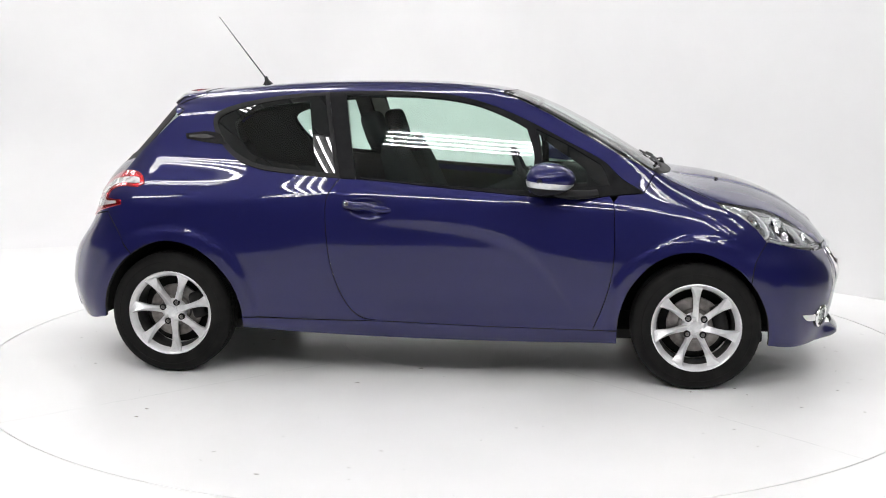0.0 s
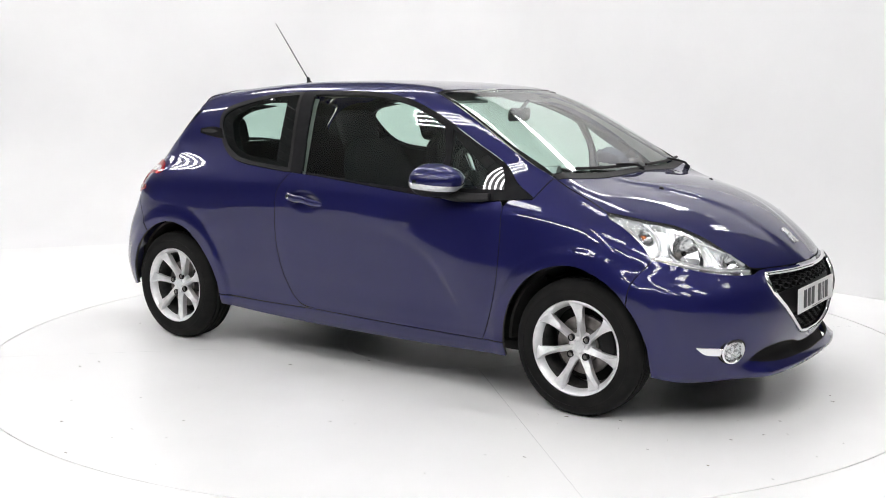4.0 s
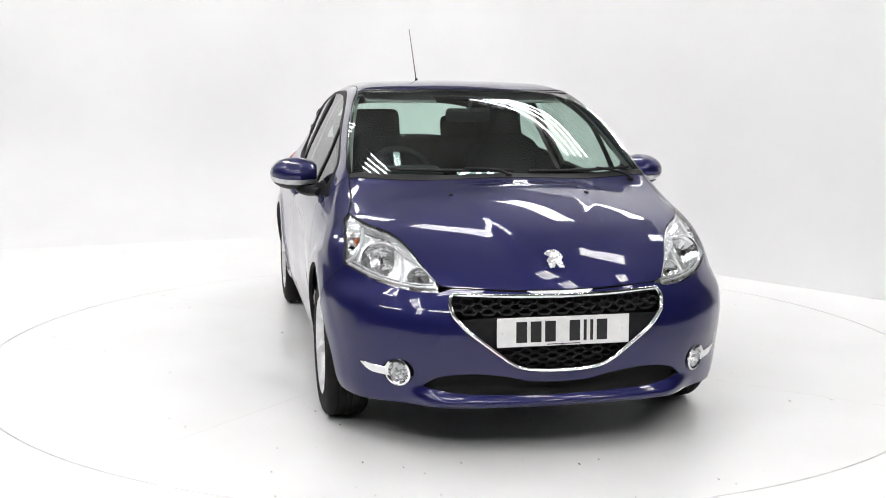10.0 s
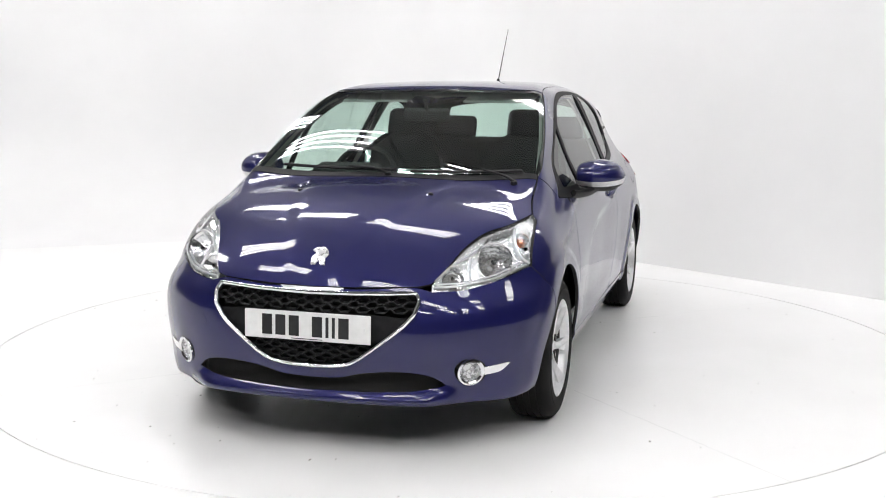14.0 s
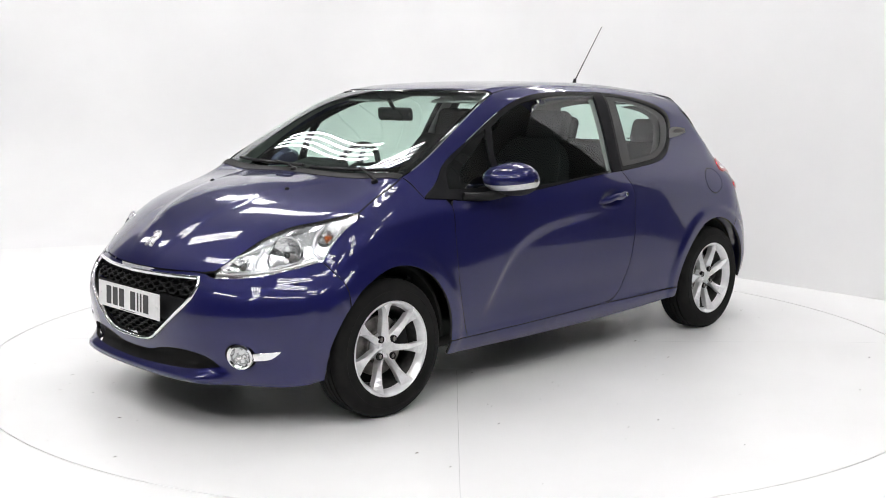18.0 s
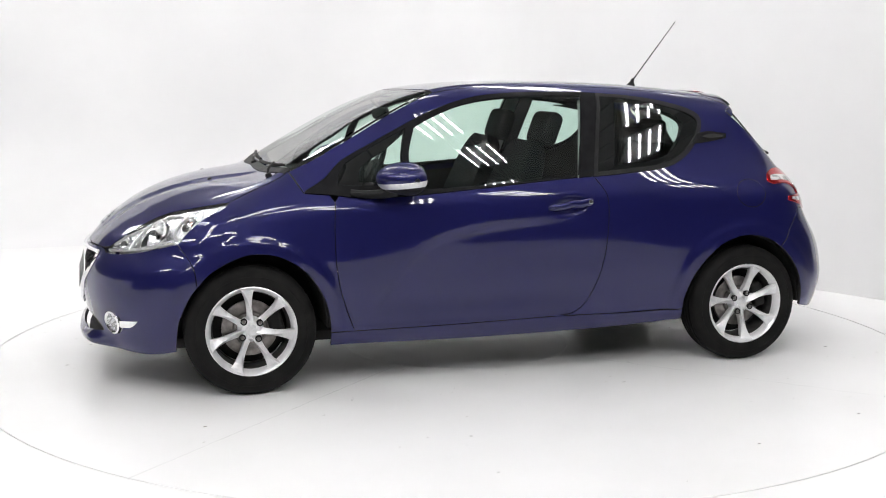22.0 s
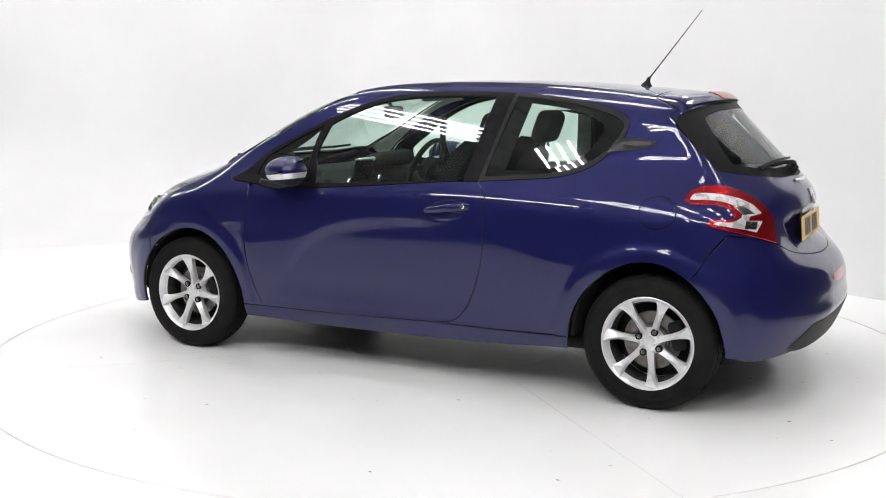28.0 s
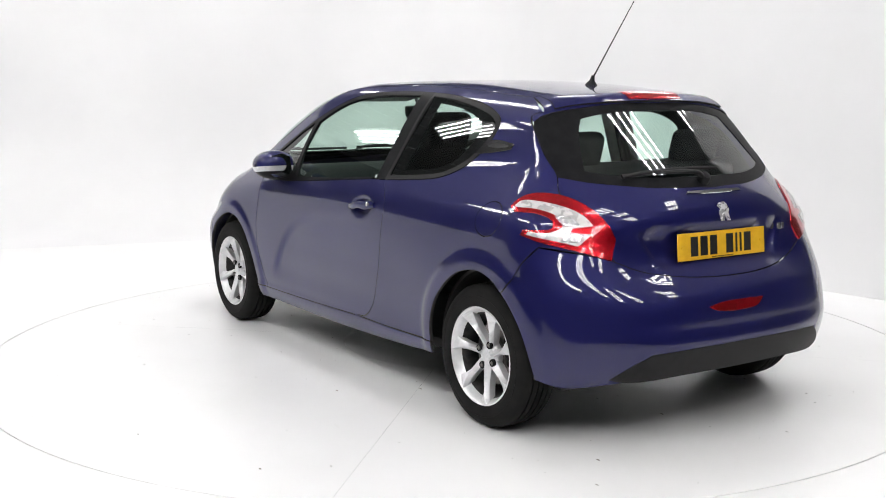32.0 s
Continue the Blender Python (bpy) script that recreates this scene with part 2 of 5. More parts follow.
def hull(x, y, z):
    """Below 0 inside the car's outer form, above 0 outside, close to metres."""
    y = np.abs(y)
    e = 0.01
    slope = (top_mid(x + e) - top_mid(x - e)) / (2 * e)
    lid = (z - top_mid(x) + crown(x) * y * y) / np.sqrt(1 + slope ** 2 + (2 * crown(x) * y) ** 2)
    lid = lid - 0.007 * step(0.030, -0.030, y - bonnet_crease(x)) * step(1.12, 1.25, x) * step(2.0, 1.9, x)
    high = step(0.81, 1.12, z)
    # the shoulder under the windows
    w = (flank(z) - 0.30 * ramp(z - shoulder_line(x), 0.016)) * (1 - high * (0.105 * ramp(-0.42 - x, 0.10) / 0.95 + 0.075 * ramp(x - 0.5, 0.08) / 0.65))
    mid = step(0.70, 0.92, z) * (1 - high)
    w = w - mid * 0.040 * step(0.85, 1.45, x)
    # lips round the wheel openings, and a waist between them
    for wx in (1.262, -1.262):
        r = np.hypot(x - wx, z - 0.30)
        w = w + 0.010 * step(0.440, 0.398, r) * step(0.10, 0.28, z)
    w = w - 0.014 * step(0.95, 0.45, np.abs(x + 0.05)) * step(0.25, 0.40, z) * step(0.80, 0.55, z)
    # the hollow of the door, under a curved crease
    under = door_crease(x) - z
    w = w - 0.010 * step(0.0, 0.06, under) * step(0.30, 0.44, z) * step(-0.55, 0.05, x) * step(0.74, 0.60, x)
    # the hollow behind the handle
    w = w - 0.020 * step(1.0, 0.45, np.hypot((x + 0.285) / 0.105, (z - 0.832 - 0.08 * (-0.285 - x)) / 0.046))
    # the sill stands out below the door
    w = w + 0.007 * step(0.302, 0.280, z) * step(1.0, 0.9, np.abs(x))
    sw = (flank(z + e) - flank(z - e)) / (2 * e) - 0.30 * step(-0.03, 0.03, z - shoulder_line(x))
    side = (y - w) / np.sqrt(1 + sw ** 2)
    n2, n4 = nose_2(z), nose_4(z)
    front = (x - nose(z) - chin(z) * step(0.62, 0.44, y) + n2 * y * y + n4 * y ** 4) / np.sqrt(1 + (2 * n2 * y + 4 * n4 * y ** 3) ** 2 + np.clip((nose(z + e) - nose(z - e)) / (2 * e), -1, 1) ** 2)
    t2, t4 = tail_2(z), tail_4(z)
    corner = step(0.36, 0.66, y)
    rear = tail(z) * (1 - corner) + tail_side(z) * corner
    back = (-x - rear + t2 * y * y + t4 * y ** 4) / np.sqrt(1 + (2 * t2 * y + 4 * t4 * y ** 3) ** 2 + np.clip((tail(z + e) - tail(z - e)) / (2 * e), -1.2, 1.2) ** 2)
    # the pocket of the rear plate, sharp above and running out below
    back = back + 0.020 * step(0.846, 0.826, z) * step(0.665, 0.76, z) * step(0.035, -0.005, y - 0.40 + 0.6 * (0.835 - z)) * step(-1.5, -1.6, x)
    shoulder = 0.05 + 0.05 * step(0.9, 1.4, x) + 0.06 * step(0.4, -0.2, x)
    f = smax(lid, side, shoulder)
    f = smax(f, front, 0.08)
    return smax(f, back, 0.10 - 0.06 * step(0.95, 1.1, z) - 0.024 * step(1.2, 1.3, z))


def normal_at(p):
    e = 0.016
    g = np.stack([hull(p[:, 0] + e * (i == 0), p[:, 1] + e * (i == 1), p[:, 2] + e * (i == 2))
                  - hull(p[:, 0] - e * (i == 0), p[:, 1] - e * (i == 1), p[:, 2] - e * (i == 2)) for i in range(3)], -1)
    return g / np.linalg.norm(g, axis=1, keepdims=True)


class Flat:
    """Looks at the car along one direction: a, b name places on the picture plane."""
    def __init__(self, across, up, way):
        self.a, self.b, self.d = (np.array(v, float) / np.linalg.norm(v) for v in (across, up, way))

    def rays(self, q):
        return q[:, :1] * self.a + q[:, 1:] * self.b - 4 * self.d, np.tile(self.d, (len(q), 1)), 1.5, 4.0

    def flat(self, p):
        return np.stack([p @ self.a, p @ self.b], -1)


class Round:
    """Looks from all round at an upright axis at x0; a is the arc at 0.8 m, b the height."""
    def __init__(self, x0, sign):
        self.x0, self.s = x0, sign

    def rays(self, q):
        t = q[:, 0] / 0.8
        d = np.stack([self.s * np.cos(t), np.sin(t), 0 * t], -1)
        return np.stack([self.x0 + 2 * d[:, 0], 2 * d[:, 1], q[:, 1]], -1), -d, 0.3, 2.0

    def flat(self, p):
        return np.stack([np.arctan2(p[:, 1], self.s * (p[:, 0] - self.x0)) * 0.8, p[:, 2]], -1)


class Barrel:
    """Looks from all round at a lengthwise axis at height z0; a is x, b the arc at 0.7 m from the top."""
    def __init__(self, z0):
        self.z0 = z0

    def rays(self, q):
        t = q[:, 1] / 0.7
        d = np.stack([0 * t, np.sin(t), np.cos(t)], -1)
        return np.stack([q[:, 0], 2 * d[:, 1], self.z0 + 2 * d[:, 2]], -1), -d, 0.3, 2.0

    def flat(self, p):
        return np.stack([p[:, 0], np.arctan2(p[:, 1], p[:, 2] - self.z0) * 0.7], -1)


def meet(o, d, lo, hi):
    """The places where rays from outside first meet the form (marched, then halved)."""
    n = len(o)
    lo, hi = np.full(n, float(lo)), np.full(n, float(hi))
    s, found, last = lo.copy(), np.zeros(n, bool), lo.copy()
    for k in range(70):
        p = o + s[:, None] * d
        f = hull(p[:, 0], p[:, 1], p[:, 2])
        found |= f < 0
        if found.all():
            break
        last = np.where(found, last, s)
        s = np.where(found, s, np.minimum(s + np.maximum(np.abs(f) * 0.8, 0.004), hi))
    a, b = last, s
    for k in range(15):
        m = (a + b) / 2
        p = o + m[:, None] * d
        inside = hull(p[:, 0], p[:, 1], p[:, 2]) < 0
        a, b = np.where(inside, a, m), np.where(inside, m, b)
    return o + ((a + b) / 2)[:, None] * d


SIDE = Flat((1, 0, 0), (0, 0, 1), (0, -1, 0))
TOP = Flat((1, 0, 0), (0, 1, 0), (0, 0, -1))
FRONT = Flat((0, 1, 0), (0, 0, 1), (-1, 0, 0))
REAR = Flat((0, 1, 0), (0, 0, 1), (1, 0, 0))
VIEWS = {"s": SIDE, "t": TOP, "f": FRONT, "r": REAR}


def on_form(view, pairs):
    """Places on the form from pairs in one of the plain views: s (x, z), t (x, y), f and r (y, z)."""
    v = VIEWS[view]
    return meet(*v.rays(np.array(pairs, float)))
# ---- building kit ----
from mathutils.geometry import delaunay_2d_cdt

def part(name, bm, mat, parent=None, label="", smooth=True):
    me = bpy.data.meshes.new(name)
    bm.normal_update()
    bm.to_mesh(me)
    bm.free()
    me.materials.append(mat)
    if smooth:
        me.polygons.foreach_set("use_smooth", [True] * len(me.polygons))
        me.set_sharp_from_angle(angle=radians(38))
    ob = new(name, me)
    ob.parent = parent
    return tagged(ob, label)


def plain(name, verts, faces, mat, parent=None, label="", smooth=False):
    me = bpy.data.meshes.new(name)
    me.from_pydata([tuple(v) for v in verts], [], faces)
    me.materials.append(mat)
    if smooth:
        me.polygons.foreach_set("use_smooth", [True] * len(me.polygons))
        me.set_sharp_from_angle(angle=radians(38))
    ob = new(name, me)
    ob.parent = parent
    return tagged(ob, label)


def box_bm(size, at=(0, 0, 0), bevel=0.0, seg=2, turn_m=None, bm=None):
    b = bmesh.new()
    bmesh.ops.create_cube(b, size=1.0)
    bmesh.ops.scale(b, vec=size, verts=b.verts)
    if bevel:
        bmesh.ops.bevel(b, geom=b.edges[:], offset=bevel, segments=seg, profile=0.5, affect="EDGES")
    m = Matrix.Translation(at) @ (turn_m if turn_m else Matrix.Identity(4))
    bmesh.ops.transform(b, matrix=m, verts=b.verts)
    return merge(bm, b)


def merge(bm, b):
    if bm is None:
        return b
    me = bpy.data.meshes.new("tmp")
    b.to_mesh(me)
    b.free()
    bm.from_mesh(me)
    bpy.data.meshes.remove(me)
    return bm


def lathe(profile, n=64, axis="y", closed=False, arc=(0.0, 2 * math.pi)):
    """Turns (radius, along) pairs round an axis."""
    bm = bmesh.new()
    full = abs(arc[1] - arc[0] - 2 * math.pi) < 1e-6
    rings = []
    for i in range(n if full else n + 1):
        a = arc[0] + (arc[1] - arc[0]) * i / n
        ring = []
        for r, h in profile:
            c, s = r * math.cos(a), r * math.sin(a)
            ring.append(bm.verts.new({"y": (c, h, s), "z": (c, s, h), "x": (h, c, s)}[axis]))
        rings.append(ring)
    m = len(profile)
    for i in range(len(rings) if full else len(rings) - 1):
        a, b = rings[i], rings[(i + 1) % len(rings)]
        for j in range(m if closed else m - 1):
            k = (j + 1) % m
            try:
                bm.faces.new((a[j], a[k], b[k], b[j]))
            except ValueError:
                pass
    bmesh.ops.remove_doubles(bm, verts=bm.verts, dist=1e-6)
    bmesh.ops.recalc_face_normals(bm, faces=bm.faces)
    return bm


def tube(points, radius, n=8, taper=None, closed=False, flat=1.0, bm=None):
    """A round bar along points; taper gives the radius at its end."""
    b = bmesh.new()
    ps = [Vector(p) for p in points]
    rings, side = [], None
    for i, p in enumerate(ps):
        a = ps[i - 1] if i > 0 else (ps[-1] if closed else ps[0])
        c = ps[(i + 1) % len(ps)] if (i < len(ps) - 1 or closed) else ps[-1]
        t = (c - a).normalized()
        if side is None:
            side = t.orthogonal().normalized()
        side = (side - t * side.dot(t)).normalized()
        up = t.cross(side)
        r = radius if taper is None else radius + (taper - radius) * i / (len(ps) - 1)
        rings.append([b.verts.new(p + (side * math.cos(q) + up * math.sin(q) * flat) * r) for q in (2 * math.pi * k / n for k in range(n))])
    for i in range(len(rings) if closed else len(rings) - 1):
        u, v = rings[i], rings[(i + 1) % len(rings)]
        for k in range(n):
            b.faces.new((u[k], u[(k + 1) % n], v[(k + 1) % n], v[k]))
    if not closed:
        b.faces.new(rings[0][::-1])
        b.faces.new(rings[-1])
    bmesh.ops.recalc_face_normals(b, faces=b.faces)
    return merge(bm, b)


def prism(outline, depth, axis="y", at=0.0, bevel=0.0, bm=None):
    """A plate with the outline given in the two other axes, depth thick along the axis."""
    b = bmesh.new()
    vs = []
    for u, v in outline:
        vs.append(b.verts.new({"y": (u, at, v), "x": (at, u, v), "z": (u, v, at)}[axis]))
    f = b.faces.new(vs)
    r = bmesh.ops.extrude_face_region(b, geom=[f])
    d = {"y": (0, depth, 0), "x": (depth, 0, 0), "z": (0, 0, depth)}[axis]
    bmesh.ops.translate(b, vec=d, verts=[g for g in r["geom"] if isinstance(g, bmesh.types.BMVert)])
    bmesh.ops.recalc_face_normals(b, faces=b.faces)
    if bevel:
        bmesh.ops.bevel(b, geom=b.edges[:], offset=bevel, segments=2, profile=0.5, affect="EDGES", clamp_overlap=True)
    return merge(bm, b)


def bend(points, spacing=0.02, closed=False):
    """A smooth line through points, in even steps."""
    ps = np.array(points, float)
    n = len(ps)
    if n == 2 and not closed:
        k = max(2, int(np.linalg.norm(ps[1] - ps[0]) / spacing) + 1)
        return ps[0] + (ps[1] - ps[0]) * np.linspace(0, 1, k)[:, None]
    out = []
    for i in range(n if closed else n - 1):
        p1, p2 = ps[i], ps[(i + 1) % n]
        p0 = ps[(i - 1) % n] if (i > 0 or closed) else 2 * p1 - p2
        p3 = ps[(i + 2) % n] if (i < n - 2 or closed) else 2 * p2 - p1
        t1 = max(np.linalg.norm(p1 - p0) ** 0.5, 1e-4)
        t2 = t1 + max(np.linalg.norm(p2 - p1) ** 0.5, 1e-4)
        t3 = t2 + max(np.linalg.norm(p3 - p2) ** 0.5, 1e-4)
        k = max(1, int(round(np.linalg.norm(p2 - p1) / spacing)))
        t = (t1 + (t2 - t1) * np.arange(k) / k)[:, None]
        a1 = (t1 - t) / t1 * p0 + t / t1 * p1
        a2 = (t2 - t) / (t2 - t1) * p1 + (t - t1) / (t2 - t1) * p2
        a3 = (t3 - t) / (t3 - t2) * p2 + (t - t2) / (t3 - t2) * p3
        b1 = (t2 - t) / t2 * a1 + t / t2 * a2
        b2 = (t3 - t) / (t3 - t1) * a2 + (t - t1) / (t3 - t1) * a3
        out.append((t2 - t) / (t2 - t1) * b1 + (t - t1) / (t2 - t1) * b2)
    if not closed:
        out.append(ps[-1:])
    return np.concatenate(out)


def inside(q, loop_):
    """Which of the places q lie in the closed line loop_."""
    x, y = q[:, 0][:, None], q[:, 1][:, None]
    a, b = loop_, np.roll(loop_, -1, 0)
    cross = (a[:, 1] > y) != (b[:, 1] > y)
    dy = np.where(b[:, 1] == a[:, 1], 1e-12, b[:, 1] - a[:, 1])
    return (np.sum(cross & (x < (b[:, 0] - a[:, 0]) * (y - a[:, 1]) / dy + a[:, 0]), 1) % 2) == 1


def shrink(loop_, d):
    """Moves a closed line inwards by d."""
    a, b = np.roll(loop_, 1, 0), np.roll(loop_, -1, 0)
    t = b - a
    n = np.stack([-t[:, 1], t[:, 0]], -1) / np.maximum(np.linalg.norm(t, axis=1, keepdims=True), 1e-9)
    area = np.sum(loop_[:, 0] * np.roll(loop_[:, 1], -1) - np.roll(loop_[:, 0], -1) * loop_[:, 1])
    return loop_ + n * d * (1 if area > 0 else -1)


def ring_of(*lines, spacing=0.02):
    """A closed line with corners where the smooth lines meet."""
    out = []
    for line in lines:
        out.append(bend(line, spacing)[:-1])
    return np.concatenate(out)


def tidy(loop_, least=0.004):
    keep = [loop_[0]]
    for q in loop_[1:]:
        if np.linalg.norm(q - keep[-1]) > least:
            keep.append(q)
    if np.linalg.norm(keep[0] - keep[-1]) < least:
        keep.pop()
    return np.array(keep)


def skin(view, outer, holes=(), spacing=0.035, gap=0.0026, flange=0.016, proud=0.0, swell=None, fair=0):
    """A sheet of the car's form inside the outline (3D places), with turned-in edges. Gives places, normals, faces."""
    loops = [tidy(shrink(view.flat(outer), gap))] + [tidy(shrink(view.flat(h), -gap)) for h in holes]
    lo, hi = loops[0].min(0), loops[0].max(0)
    gx, gy = np.meshgrid(np.arange(lo[0], hi[0], spacing), np.arange(lo[1], hi[1], spacing * 0.87))
    gx = gx + (np.arange(gx.shape[0]) % 2)[:, None] * spacing * 0.5
    q = np.stack([gx.ravel(), gy.ravel()], -1)
    q = q[inside(q, loops[0])]
    for h in loops[1:]:
        q = q[~inside(q, h)]
    edge = np.concatenate(loops)
    if len(q):
        near = np.min(np.linalg.norm(q[:, None] - edge[None], axis=2), 1)
        q = q[near > spacing * 0.45]
    verts, edges, k = np.concatenate([edge, q]), [], 0
    for l in loops:
        edges += [(k + i, k + (i + 1) % len(l)) for i in range(len(l))]
        k += len(l)
    out = delaunay_2d_cdt([Vector(v) for v in verts], edges, [], 0, 1e-6)
    flat, faces = np.array([v[:] for v in out[0]]), [list(f) for f in out[2]]
    mid = np.array([flat[f].mean(0) for f in faces])
    ok = inside(mid, loops[0])
    for h in loops[1:]:
        ok &= ~inside(mid, h)
    faces = [f for f, o in zip(faces, ok) if o]
    p = meet(*view.rays(flat))
    n = normal_at(p)
    if fair:
        # a pane: one low curve over the whole sheet
        mid_, half = flat.mean(0), np.ptp(flat, axis=0).max() / 2
        u, v = ((flat - mid_) / half).T
        pows = [(i, k) for i in range(fair + 1) for k in range(fair + 1 - i)]
        depth = p @ view.d
        coef = np.linalg.lstsq(np.stack([u ** i * v ** k for i, k in pows], -1), depth, rcond=None)[0]
        du = sum(c * i * u ** max(i - 1, 0) * v ** k for c, (i, k) in zip(coef, pows)) / half
        dv = sum(c * k * u ** i * v ** max(k - 1, 0) for c, (i, k) in zip(coef, pows)) / half
        n = du[:, None] * view.a + dv[:, None] * view.b - view.d
        n = n / np.linalg.norm(n, axis=1, keepdims=True)
        p = p + (sum(c * u ** i * v ** k for c, (i, k) in zip(coef, pows)) - depth)[:, None] * view.d
    p = p + n * (proud if swell is None else (proud + swell(flat))[:, None] if callable(swell) else proud)
    fixed = []
    for f in faces:
        a, b, c = p[f[0]], p[f[1]], p[f[2]]
        fixed.append(f if np.dot(np.cross(b - a, c - a), n[f].sum(0)) > 0 else f[::-1])
    # turned-in edges
    count = {}
    for f in fixed:
        for i in range(3):
            e = (f[i], f[(i + 1) % 3])
            count[tuple(sorted(e))] = count.get(tuple(sorted(e)), []) + [e]
    border = [v[0] for v in count.values() if len(v) == 1]
    P, N, extra, seen = [*p], [*n], [], {}
    out_dir = {}
    for a, b in border:
        t = p[b] - p[a]
        o = np.cross(t, n[a] + n[b])
        o = o / max(np.linalg.norm(o), 1e-9)
        for v in (a, b):
            out_dir[v] = out_dir.get(v, 0) + o
    for v, o in out_dir.items():
        o = o / max(np.linalg.norm(o), 1e-9)
        seen[v] = len(P)
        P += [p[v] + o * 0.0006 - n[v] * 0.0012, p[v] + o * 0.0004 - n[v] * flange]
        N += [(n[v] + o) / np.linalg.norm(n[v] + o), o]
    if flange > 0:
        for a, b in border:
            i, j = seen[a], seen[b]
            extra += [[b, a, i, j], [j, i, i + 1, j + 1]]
    return np.array(P), np.array(N), fixed + extra


def hang(name, sheet, mat, parent, label="", mirror=False):
    P, N, F = sheet
    if mirror:
        P, N, F = P * [1, -1, 1], N * [1, -1, 1], [f[::-1] for f in F]
    me = bpy.data.meshes.new(name)
    me.from_pydata(P.tolist(), [], F)
    me.materials.append(mat)
    me.polygons.foreach_set("use_smooth", [True] * len(me.polygons))
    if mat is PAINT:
        # the turned-in flanges are coloured dark, for the shade in the panel gaps
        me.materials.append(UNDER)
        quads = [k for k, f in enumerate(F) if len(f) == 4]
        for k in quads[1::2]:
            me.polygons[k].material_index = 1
    me.normals_split_custom_set_from_vertices(N.tolist())
    ob = new(name, me)
    ob.parent = parent
    return tagged(ob, label)


def pair(name, sheet, mat, parents, label=""):
    """The same sheet on the left side and, mirrored, on the right."""
    return [hang(name, sheet, mat, parents[0], label), hang(name, sheet, mat, parents[1], label, True)]


def both_halves(half):
    """A closed line from its left half, which runs from the middle round to the middle."""
    h = np.array(half)
    return np.concatenate([h, (h * [1, -1, 1])[::-1]])


def flip(bm):
    """Mirrors a bmesh to the car's other side."""
    bmesh.ops.scale(bm, vec=(1, -1, 1), verts=bm.verts)
    bmesh.ops.reverse_faces(bm, faces=bm.faces)
    return bm
# ---- the studio ----
def grid_sheet(rows):
    """Faces over rows of places."""
    n, m = len(rows), len(rows[0])
    return [p for r in rows for p in r], [(i * m + j, i * m + j + 1, (i + 1) * m + j + 1, (i + 1) * m + j) for i in range(n - 1) for j in range(m - 1)]


RIM = 2.4955


